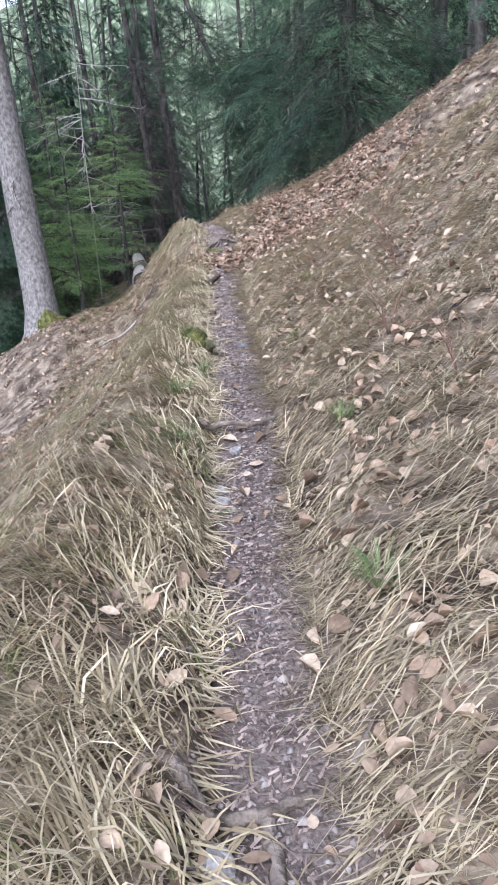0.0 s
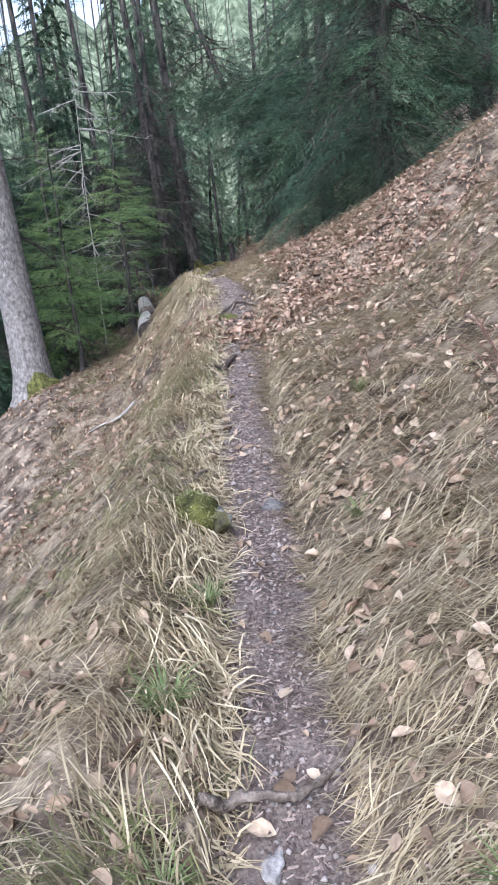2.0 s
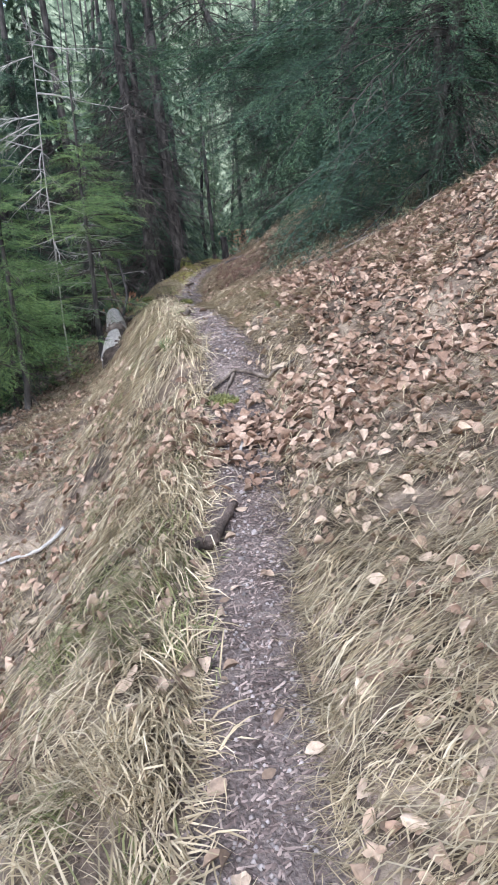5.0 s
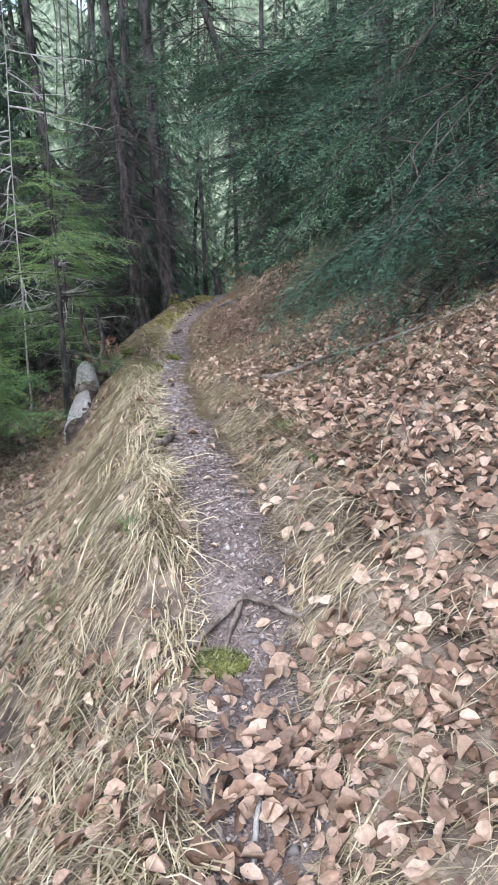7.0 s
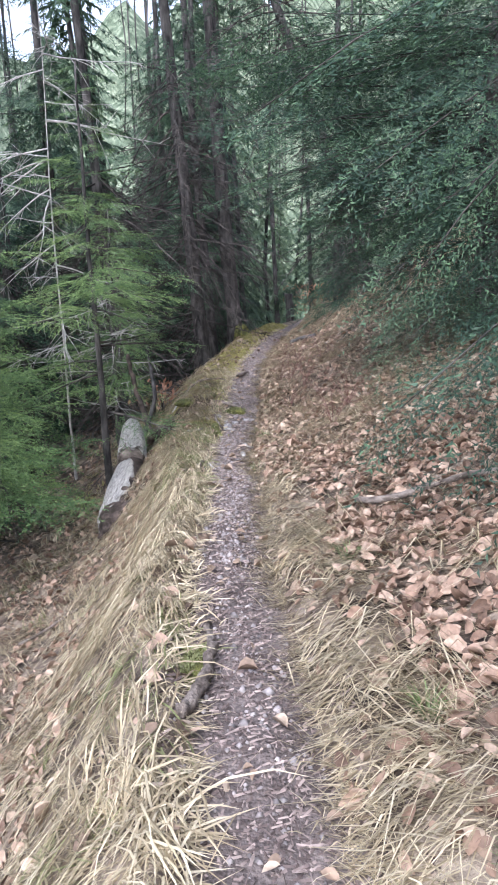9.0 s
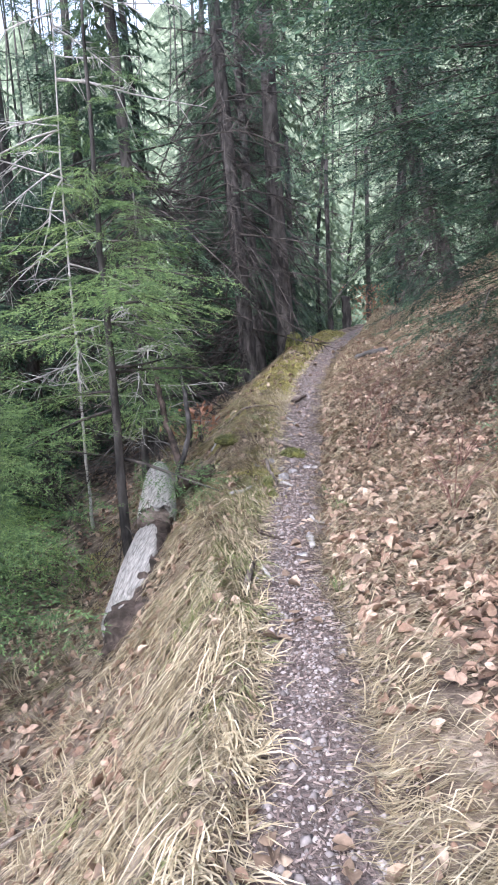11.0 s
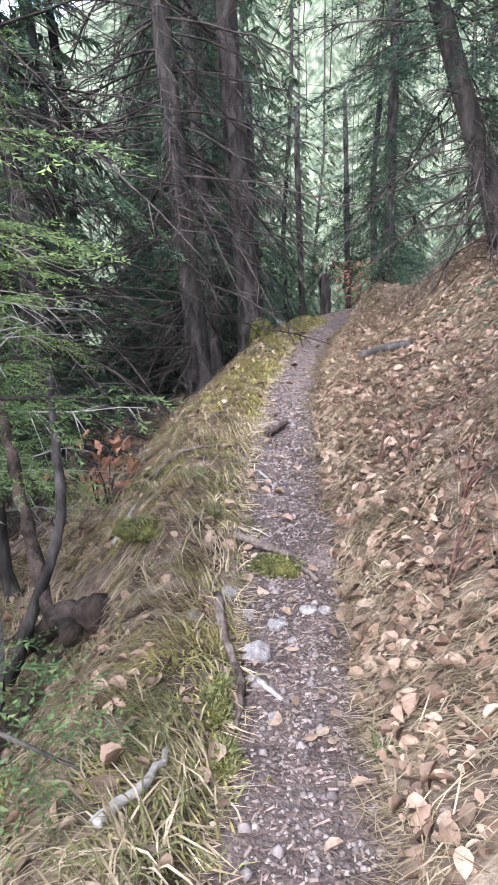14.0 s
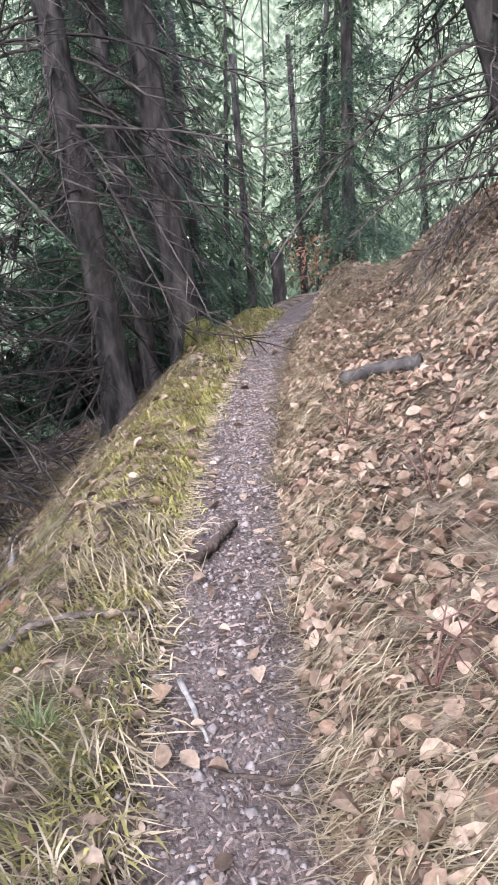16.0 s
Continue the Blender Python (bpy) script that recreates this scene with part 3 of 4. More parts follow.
def backdrop():
    """The wooded valley side far beyond, past fifty metres, with its haze painted in."""
    # the air's pale haze is mixed into these mottled greens
    m = mat("distant_woods_hazed", (0.06, 0.085, 0.055), (0.34, 0.39, 0.27), 1.3, 0.95, 0, col_c=(0.15, 0.19, 0.125), stretch=(1, 1, .75), fine=6, ramp=(.3, .7))
    a = np.radians(np.linspace(-75, 75, 140))
    rows = np.linspace(0, 1, 40)
    A, R = np.meshgrid(a, rows)
    crest = 25 - 9 * np.clip(-A / .6, 0, 1) + 2.2 * vnoise(A * 40, A * 0, 5) + 1.5 * vnoise(A * 110, A * 0, 6)
    rad = 78 + 45 * R + 1.5 * vnoise(A * 60, R * 14, 7)
    z = -14 + (crest * 1.45 + 14) * R
    v = np.stack([np.sin(A) * rad, np.cos(A) * rad, z], -1).reshape(-1, 3)
    c = len(a)
    i = (np.arange(len(rows) - 1)[:, None] * c + np.arange(c - 1)[None]).ravel()
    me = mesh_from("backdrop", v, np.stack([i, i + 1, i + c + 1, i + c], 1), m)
    tagged(new("backdrop", me), "green wooded hillside in the far distance, haze painted into its colour", "backdrop", kind="structure")


backdrop()


# ---- ground cover ----
def blades(name, m, x, y, length, lean_x, lean_y, rise, width, label, cat="grass", steps=(0, .4, .75, 1.0)):
    """Bent blades rooted at x, y that lie along the lean and follow the ground."""
    n = len(x)
    g = np.random.default_rng(n)
    d = np.stack([lean_x, lean_y], 1)
    d /= np.linalg.norm(d, axis=1)[:, None] + 1e-6
    side = np.stack([-d[:, 1], d[:, 0]], 1) * width[:, None]
    bend = g.normal(0, .25, n)
    flat = np.sqrt(np.maximum(1 - np.minimum(rise, 1.2) ** 2 * .45, .2))
    v = []
    for s in steps:
        px = x + d[:, 0] * length * s * flat - d[:, 1] * bend * length * s * s
        py = y + d[:, 1] * length * s * flat + d[:, 0] * bend * length * s * s
        pz = ground(px, py) + np.maximum(length * rise * (s - .8 * s ** 2.4) + .012 * s, .004 * s) - (.012 if s == 0 else 0)
        if s < 1:
            k = 1 - .6 * s ** 2
            v += [np.stack([px - side[:, 0] * k, py - side[:, 1] * k, pz], 1), np.stack([px + side[:, 0] * k, py + side[:, 1] * k, pz + .002], 1)]
        else:
            v.append(np.stack([px, py, pz], 1))
    r = len(v)
    v = np.stack(v, 1).reshape(-1, 3)
    b = np.arange(n)[:, None] * r
    f = []
    for q in range(0, r - 3, 2):
        f += [b + np.array([q, q + 1, q + 3]), b + np.array([q, q + 3, q + 2])]
    f.append(b + np.array([r - 3, r - 2, r - 1]))
    ob = new(name, mesh_from(name, v, np.concatenate(f), m))
    return tagged(ob, label, cat, kind="stuff")


def band(n, y0, y1, side, reach, power, g):
    y = g.uniform(y0, y1, n)
    u = half_width(y) - .03 + reach * g.random(n) ** power
    return centre(y) + side * u, y, u


def clumped(x, y, seed, scale=2.2):
    return .5 + .5 * vnoise(x * scale, y * scale, seed) + .3 * vnoise(x * 6, y * 6, seed + 1)


def tufted(x, y, per, spread, g):
    """Each tuft's root spread into blades: blade places and the tuft's number."""
    k = np.repeat(np.arange(len(x)), per)
    return x[k] + g.normal(0, spread, len(k)), y[k] + g.normal(0, spread, len(k)), k


def grass():
    g = np.random.default_rng(3)
    # matted straw on the slope above the trail
    x, y, u = band(8800, -1.5, 27, 1, 4.2, 1.5, g)
    leafy = np.maximum(np.interp(y, [0, 8, 9.3, 13, 15, 27], [1, 1, .3, .3, .55, .55]), np.where((y > 9.7) & (u < .6), .9, 0))
    ok = (g.random(len(x)) < leafy * (.4 + clumped(x, y, 21))) & (u > half_width(y) + .05)
    x, y, u = x[ok], y[ok], u[ok]
    bx, by, k = tufted(x, y, 24, .07, g)
    n, m = len(bx), len(x)
    tl, tr, ta = g.uniform(.16, .36, m) * np.clip((u - .12) / .4, .38, 1), g.uniform(.2, .95, m), g.normal(0, .4, m)
    blades("dry_grass", M_straw, bx, by, tl[k] * g.uniform(.5, 1.2, n), -1 + g.normal(0, .3, n), ta[k] - .25 + g.normal(0, .3, n), tr[k] * g.uniform(.3, 1.3, n),
           g.uniform(.0018, .0042, n), "long straw-coloured dead grass matted down the slope", steps=(0, .5, 1.0))
    # the lip and the slope below
    x, y, u = band(6400, -1.5, 27, -1, 2.0, 1.7, g)
    x, u = x - .05, u + .05
    inner = u - half_width(y) < lip(y) + .3
    ok = g.random(len(x)) < np.where(inner, 1, .5) * (.45 + clumped(x, y, 31))
    x, y, u = x[ok], y[ok], u[ok]
    m = len(x)
    green = ((vnoise(x * 1.3, y * 1.3, 41) > .35) & (g.random(m) < .45)) | (g.random(m) < .06)
    mossy = ((y > 20.5) & (u < .8)) | ((y > 16.5) & (g.random(m) < .45))
    over = (u < .30) & (g.random(m) < .06)
    tx = np.where(over, .5, np.where(u < .4, g.normal(-.5, .4, m), -1))
    tl, tr, ta = g.uniform(.13, .32, m) * np.where(u > .3, 1, .65), g.uniform(.3, 1.15, m), g.normal(-.25, .6, m)
    for name, mt, pick, ls, ws, label in (("dry_grass", M_straw, ~green & ~mossy, 1, 1, "tufted straw-coloured grass on the outer lip of the trail"),
                                          ("green_grass", M_straw_green, green & ~mossy, .8, 1, "green blades mixed into the dead grass"),
                                          ("mossy_grass", M_yellow, mossy, .4, 1.5, "short yellow-green mossy turf along the trail")):
        bx, by, k = tufted(x[pick], y[pick], 22, .05, g)
        n = len(bx)
        blades(name, mt, bx, by, tl[pick][k] * ls * g.uniform(.5, 1.2, n), tx[pick][k] + g.normal(0, .4, n), ta[pick][k] + g.normal(0, .4, n),
               tr[pick][k] * g.uniform(.4, 1.3, n), g.uniform(.0016, .0038, n) * ws, label, steps=(0, .35, .7, 1.0) if ls == 1 else (0, .5, 1.0))
    # short scraps of straw, needles and bark matted flat over the slopes
    for n, mt, ln, wd, label in ((120000, M_straw, (.05, .16), (.0022, .0052), "flattened straw scraps matted over the slope"),
                                 (44000, M_scrap, (.03, .10), (.0022, .0060), "dark needles, twigs and bark scraps between the grass")):
        y = g.uniform(-.5, 26.5, n)
        side = np.where(g.random(n) < .58, 1, -1)
        u = half_width(y) + .01 + np.where(side > 0, 2.9, 2.1) * g.random(n) ** 1.5
        x = centre(y) + side * u
        ok = clumped(x, y, 51, 3.0) + .45 > g.random(n)
        x, y = x[ok], y[ok]
        n = len(x)
        blades("straw_litter", mt, x, y, g.uniform(*ln, n), -side[ok] + g.normal(0, .8, n), g.normal(-.2, .7, n), g.uniform(.02, .28, n), g.uniform(*wd, n), label, steps=(0, 1.0))
    # fringe leaning in over the trodden earth
    x, y, u = band(420, -1, 26, 1, .14, 1, g)
    bx, by, k = tufted(x, y, 14, .035, g)
    n = len(bx)
    blades("dry_grass", M_straw, bx, by, g.uniform(.08, .2, n), -.6 + g.normal(0, .6, n), g.normal(-.2, .6, n), g.uniform(.2, .9, n), g.uniform(.0012, .0028, n),
           "straw-coloured grass fringing the trail")


M_yellow = mat("yellow_green_turf", (0.27, 0.24, 0.085), (0.62, 0.58, 0.24), 3, 0.8, 0, per_island=True, translucent=0.3, fine=8)


def leaf_mesh(name, m, x, y, size, tilt, label, lift=.008):
    n = len(x)
    g = np.random.default_rng(n + 1)
    az = g.uniform(0, 2 * np.pi, n)
    eps = .03
    z = ground(x, y)
    nx, ny = -(ground(x + eps, y) - z) / eps, -(ground(x, y + eps) - z) / eps
    nrm = np.stack([nx + g.normal(0, tilt, n), ny + g.normal(0, tilt, n), np.ones(n)], 1)
    nrm /= np.linalg.norm(nrm, axis=1)[:, None]
    a = np.stack([np.cos(az), np.sin(az), 0 * az], 1)
    a -= nrm * np.sum(a * nrm, 1)[:, None]
    a /= np.linalg.norm(a, axis=1)[:, None]
    b = np.cross(nrm, a)
    o = np.stack([x, y, z + lift + g.uniform(0, .02, n)], 1)
    curl, arch = g.normal(.14, .2, n), g.normal(0, .2, n)
    wide = g.uniform(.24, .36, n)

    def pt(s, t):
        return o + size[:, None] * (a * s + b * (t * wide)[:, None] + nrm * (curl * abs(t) * 1.1 + arch * (s * s - .1) * 2)[:, None])
    v = np.stack([pt(-.5, 0), pt(-.34, .62), pt(-.06, 1), pt(.26, .72), pt(.5, 0), pt(.26, -.72), pt(-.06, -1), pt(-.34, -.62)], 1).reshape(-1, 3)
    q = np.arange(n)[:, None] * 8
    f = np.concatenate([q + np.array([0, 4, 3, 2, 1]), q + np.array([0, 7, 6, 5, 4])])
    return tagged(new(name, mesh_from(name, v, f, m)), label, "leaves", kind="stuff")


def sizes(g, n, low=.02, high=.085):
    return low + (high - low) * g.random(n) ** 1.9


def leaves():
    g = np.random.default_rng(9)
    # rust-brown drift
    xs, ys, us = band(60000, -1, 26, 1, 4.2, 1.5, g)
    p = np.interp(ys, [0, 4, 8, 9, 10, 13, 15, 20, 26], [.2, .16, .2, .5, .9, .9, .35, .35, .35]) * np.clip(clumped(xs, ys, 61) * 1.3, .1, 1.2)
    ok = (g.random(len(xs)) < p * np.clip((us - .15) / .6, .15, 1)) & (us > .2)
    xs, ys = xs[ok], ys[ok]
    xh, yh = np.clip(g.normal(-.15, .55, 800), -1.05, 1.2), np.clip(g.normal(9.1, .26, 800), 8.55, 9.62)
    leaf_mesh("leaf_litter", M_leaf, xh, yh, g.uniform(.035, .09, len(xh)), .65, "large rust-brown leaves heaped in a hollow of the trail", lift=.02)
    leaf_mesh("leaf_litter", M_leaf, xs, ys, sizes(g, len(xs)), .6, "rust-brown fallen beech leaves strewn on the slope")
    xs, ys, us = band(42000, -1, 27, 1, 4.4, 1.4, g)
    p = np.interp(ys, [0, 8, 10, 13, 15, 27], [.45, .5, .25, .3, .95, .95]) * np.clip(clumped(xs, ys, 71) * 1.2, .1, 1.2)
    ok = (g.random(len(xs)) < p) & (us > .2)
    leaf_mesh("leaf_litter", M_leaf_pale, xs[ok], ys[ok], sizes(g, ok.sum()), .6, "pale tan fallen leaves among the grass")
    xs, ys, us = band(24000, -1, 27, -1, 3.6, 1.0, g)
    p = np.where(us < .55, .22, .75) * np.clip(clumped(xs, ys, 81) * 1.2, .1, 1.2)
    ok = g.random(len(xs)) < p
    k = ok & (vnoise(xs * .6, ys * .6, 83) > .1)
    leaf_mesh("leaf_litter", M_leaf, xs[k], ys[k], sizes(g, k.sum()), .6, "brown fallen leaves on the slope below the trail")
    k = ok & ~(vnoise(xs * .6, ys * .6, 83) > .1)
    leaf_mesh("leaf_litter", M_leaf_pale, xs[k], ys[k], sizes(g, k.sum()), .6, "pale fallen leaves on the slope below the trail")
    # deep drifts: under the spruces, on the far slope, below the trail
    for n, y0, y1, side, u0, u1, mt, label in ((9000, 8.9, 14.6, 1, .5, 2.6, M_leaf, "deep drift of rust-brown leaves under the spruces"),
                                               (9000, 14.2, 26.5, 1, .25, 2.6, M_leaf_pale, "matted pale brown leaves on the slope"),
                                               (5500, 14.2, 26.5, 1, .25, 2.6, M_leaf, "darker brown leaves among the pale ones"),
                                               (3600, -.5, 9, 1, .3, 3.0, M_leaf_pale, "tan leaves caught in the dead grass"),
                                               (4500, 7, 18, -1, .75, 2.6, M_leaf, "brown leaves gathered below the lip"),
                                               (2400, -.5, 26, -1, .2, 1.1, M_leaf_pale, "tan leaves caught on the grassy lip")):
        ys = g.uniform(y0, y1, n)
        us = u0 + (u1 - u0) * g.random(n) ** 1.2
        ok = g.random(n) < .35 + clumped(centre(ys) + us, ys, 91, 1.5)
        ys, us = ys[ok], us[ok]
        leaf_mesh("leaf_litter", mt, centre(ys) + side * us, ys, sizes(g, len(ys)), .6, label, lift=.014)
    # single leaves on the trodden earth
    ys = g.uniform(.5, 26, 330)
    xs = centre(ys) + g.uniform(-1, 1, 330) * half_width(ys)
    leaf_mesh("leaf_litter", M_leaf_pale, xs, ys, g.uniform(.03, .08, 330), .15, "scattered pale leaves lying on the trail")


def chips():
    g = np.random.default_rng(13)
    n = 44000
    y = g.uniform(-.5, 26, n)
    w = half_width(y) + .07
    x = centre(y) + np.clip(g.normal(0, .55, n), -1.2, 1.2) * w
    ln, wd = g.uniform(.004, .016, n) * np.where(g.random(n) < .1, 2.2, 1), g.uniform(.0012, .0038, n)
    az = g.uniform(0, np.pi, n)
    a, b = np.stack([np.cos(az), np.sin(az)], 1), np.stack([-np.sin(az), np.cos(az)], 1)
    v = []
    tilt = g.normal(0, .25, n)
    z = ground(x, y) + .003
    for s, t in ((-1, -1), (1, -1), (1, 1), (-1, 1)):
        p = np.stack([x, y], 1) + a * (s * ln)[:, None] + b * (t * wd)[:, None]
        v.append(np.stack([p[:, 0], p[:, 1], np.maximum(ground(p[:, 0], p[:, 1]) + .002, z + s * tilt * ln + .002 * t)], 1))
    v.append(np.stack([x, y, z + .005], 1))
    v = np.stack(v, 1).reshape(-1, 3)
    q = np.arange(n)[:, None] * 5
    f = np.concatenate([q + np.array(k) for k in ([0, 1, 4], [1, 2, 4], [2, 3, 4], [3, 0, 4])])
    tagged(new("wood_chips", mesh_from("wood_chips", v, f, M_chip)), "needles, bark chips and twig bits trodden into the trail", "debris", kind="stuff")
    n = 9500
    y = np.concatenate([g.uniform(12.5, 26, n - 2400), g.uniform(-.5, 12.5, 2400)])
    x = centre(y) + np.clip(g.normal(0, .5, n), -1.1, 1.1) * (half_width(y) + .02)
    r = g.uniform(.004, .013, n) * np.where(g.random(n) < .06, 1.9, 1)
    z = ground(x, y) + r * .25
    dirs = np.array([[1, 0, 0], [0, 1, 0], [-1, 0, 0], [0, -1, 0], [0, 0, .75], [0, 0, -.7]], float)
    an = g.uniform(0, 6.28, n)
    ca, sa = np.cos(an), np.sin(an)
    k = dirs[None] * g.uniform(.65, 1.25, (n, 6, 1)) * r[:, None, None]
    v = np.stack([k[..., 0] * ca[:, None] - k[..., 1] * sa[:, None] + x[:, None], k[..., 0] * sa[:, None] + k[..., 1] * ca[:, None] + y[:, None], k[..., 2] + z[:, None]], -1).reshape(-1, 3)
    q = np.arange(n)[:, None] * 6
    f = np.concatenate([q + np.array(t) for t in ([0, 1, 4], [1, 2, 4], [2, 3, 4], [3, 0, 4], [1, 0, 5], [2, 1, 5], [3, 2, 5], [0, 3, 5])])
    tagged(new("gravel", mesh_from("gravel", v, f, M_gravel)), "small grey stones and grit on the trail", "gravel", kind="stuff")


M_gravel = mat("trail_gravel", (0.12, 0.105, 0.10), (0.46, 0.415, 0.395), 8, 0.85, 0, per_island=True, fine=60)


# ---- single things ----
def stone(x, y, size, label, m=None, squash=.6, sink=.3, seed=0, name="stone"):
    g = np.random.default_rng(seed + 500)
    bm = bmesh.new()
    bmesh.ops.create_icosphere(bm, subdivisions=3, radius=1)
    off = g.uniform(0, 50, 3)
    for v in bm.verts:
        d = 1 + .38 * noise.noise(v.co * 1.3 + Vector(off)) + .2 * noise.noise(v.co * 3.2 + Vector(off)) + .09 * noise.noise(v.co * 8 + Vector(off))
        v.co = Vector((v.co.x * size[0] * d, v.co.y * size[1] * d, v.co.z * size[0] * squash * d))
    me = bpy.data.meshes.new(name)
    bm.to_mesh(me)
    bm.free()
    me.materials.append(m or M_stone)
    smooth_shade(me)
    ob = thing(name, label, "stone", (x, y, gz(x, y) + size[0] * squash * (1 - 2 * sink) * .6), me=me)
    ob.rotation_euler = (0, 0, g.uniform(0, 3))
    return ob


def root(points, r, label, name="tree_root", m=None, lift=.3, seed=0, cat="root", taper=.5, sub=7):
    """A knobbly root or stick through ground points (x, y, height over the ground)."""
    g = np.random.default_rng(seed + 900)
    p = np.asarray(points, float)
    s = np.linspace(0, len(p) - 1, (len(p) - 1) * sub + 1)
    q = np.stack([np.interp(s, np.arange(len(p)), p[:, k]) for k in range(3)], 1)
    if len(q) > 8:
        for k in range(3):
            q[1:-1, k] = (q[:-2, k] + q[1:-1, k] * 2 + q[2:, k]) / 4
    q[:, :2] += g.normal(0, min(r * .18, .005), (len(q), 2))
    o = q[0, :2].copy()
    q[:, 2] += ground(q[:, 0], q[:, 1]) + r * (lift if name != 'tree_root' else .1)
    oz = gz(*o)
    q -= [o[0], o[1], oz]
    rad = r * np.linspace(1, taper, len(q)) * g.uniform(.82, 1.18, len(q))
    me = tube_mesh(name, [tube(q, rad, 8, rough=.1, seed=seed)], m or M_root)
    return thing(name, label, cat, (o[0], o[1], oz), me=me)


grass()
leaves()
chips()

# roots and sticks on the trail
root([(-.16, 1.2, 0), (-.05, 1.12, .01), (.08, 1.13, .01), (.24, 1.2, 0), (.34, 1.32, .0)], .022, "grey root crossing the trail", seed=1)
root([(.07, 1.14, 0), (.10, 1.0, .005), (.06, .85, 0), (.1, .6, 0)], .02, "grey root running along the trail", seed=2)
root([(-.24, 3.46, .05), (-.14, 3.5, .08), (-.02, 3.5, .075), (.08, 3.58, .03), (.2, 3.72, .01)], .018, "pale exposed root forming a step in the trail", seed=3)
root([(-.56, 8.0, 0), (-.46, 8.15, .03), (-.38, 8.42, .02)], .035, "dark log end jutting into the trail", name="log", m=M_rotten, seed=4, cat="log")
root([(-.50, 5.45, .03), (-.43, 5.7, .04), (-.38, 5.9, .01)], .011, "thin grey stick on the grassy lip", name="stick", seed=5, cat="stick")
root([(-.75, 9.5, 0), (-.57, 9.66, .03), (-.42, 9.8, .04), (-.25, 9.74, .04), (-.1, 9.7, .02), (.1, 9.78, 0)], .016, "arched root holding a step in the trail", seed=6)
root([(-.42, 9.8, .03), (-.5, 9.6, .0), (-.54, 9.4, 0)], .012, "side root below the step", seed=7)
root([(-.36, 9.05, .01), (-.38, 8.8, .01)], .010, "short pale stick in the leaves", name="stick", m=M_palewood, seed=8, cat="stick")
root([(-.55, 9.15, .01), (-.42, 8.85, .01), (-.34, 8.62, .0)], .009, "thin grey stick in the leaf hollow", name="stick", seed=48, cat="stick")
root([(-.92, 11.2, .01), (-.88, 11.4, .03), (-.89, 11.62, .03), (-.95, 11.85, 0)], .026, "half-buried edging log beside the trail", name="log", seed=9, cat="log")
root([(-1.5, 14.7, .02), (-1.53, 15.0, .03), (-1.57, 15.5, .01)], .02, "old edging log along the trail", name="log", seed=10, cat="log")
root([(-1.56, 15.14, 0), (-1.46, 15.12, .015), (-1.36, 15.03, 0)], .016, "grey root end in the trail", seed=11)
root([(-1.5, 15.15, .01), (-1.43, 15.0, .012), (-1.4, 14.95, 0)], .011, "thin pale root fork", m=M_palewood, seed=12)
root([(-1.66, 16.0, 0), (-1.57, 15.86, .02), (-1.45, 15.8, 0)], .018, "dark root end in the trail", m=M_rotten, seed=13)
root([(-1.33, 16.35, .01), (-1.27, 16.22, .015), (-1.18, 16.18, .01)], .012, "curved pale stick beside the trail", name="stick", m=M_palewood, seed=14, cat="stick")
root([(-1.29, 15.86, .01), (-1.25, 15.62, .01)], .020, "short pale piece of wood", name="stick", m=M_palewood, seed=15, cat="stick", taper=.9)
root([(-1.33, 15.36, .005), (-1.18, 15.33, .01)], .016, "dark stick across the trail", name="stick", m=M_rotten, seed=16, cat="stick")
root([(-1.95, 16.55, .03), (-1.86, 16.75, .04), (-1.84, 16.9, .03)], .016, "forked pale root in the bank", m=M_palewood, seed=17)
root([(-1.88, 18.5, .02), (-1.74, 18.42, .05), (-1.6, 18.36, .05), (-1.46, 18.24, .01)], .024, "pale root over a mossy step", seed=18)
root([(-1.88, 20.18, .02), (-1.82, 20.32, .025), (-1.75, 20.48, .03)], .022, "dark broken stick lying on the trail", name="stick", m=M_rotten, seed=19, cat="stick", taper=.9)
root([(-1.88, 17.95, .03), (-1.79, 17.6, .03), (-1.70, 17.35, .03), (-1.69, 17.1, .02)], .020, "bare root along the trail's edge", seed=20)
root([(-1.66, 17.42, .01), (-1.56, 17.3, .012)], .014, "pale stick among small stones", name="stick", m=M_palewood, seed=21, cat="stick")
root([(-1.85, 19.45, .01), (-1.74, 19.2, .012)], .010, "pale stick on the trail", name="stick", m=M_palewood, seed=22, cat="stick")
root([(-1.7, 19.1, .0), (-1.52, 19.05, .01), (-1.42, 19.12, .01)], .009, "thin dark stick on the trail", name="stick", m=M_rotten, seed=23, cat="stick")
root([(-1.15, 22.05, .03), (-.95, 21.85, .05), (-.72, 21.75, .04)], .045, "short rotting log among the leaves", name="log", m=M_bark, seed=24, cat="log", taper=.9)
root([(-.95, 22.9, .02), (-.6, 23.2, .03), (-.1, 23.2, .03)], .02, "dark fallen branch on the slope", name="stick", m=M_rotten, seed=25, cat="stick")
root([(-.35, 13.0, .05), (.2, 12.8, .06), (.9, 12.5, .05), (1.5, 12.5, .05)], .018, "long fallen branch across the leaves", name="stick", seed=26, cat="stick")
root([(-1.5, 22.3, .02), (-1.25, 22.0, .03)], .016, "stick at the trail's edge", name="stick", seed=27, cat="stick")
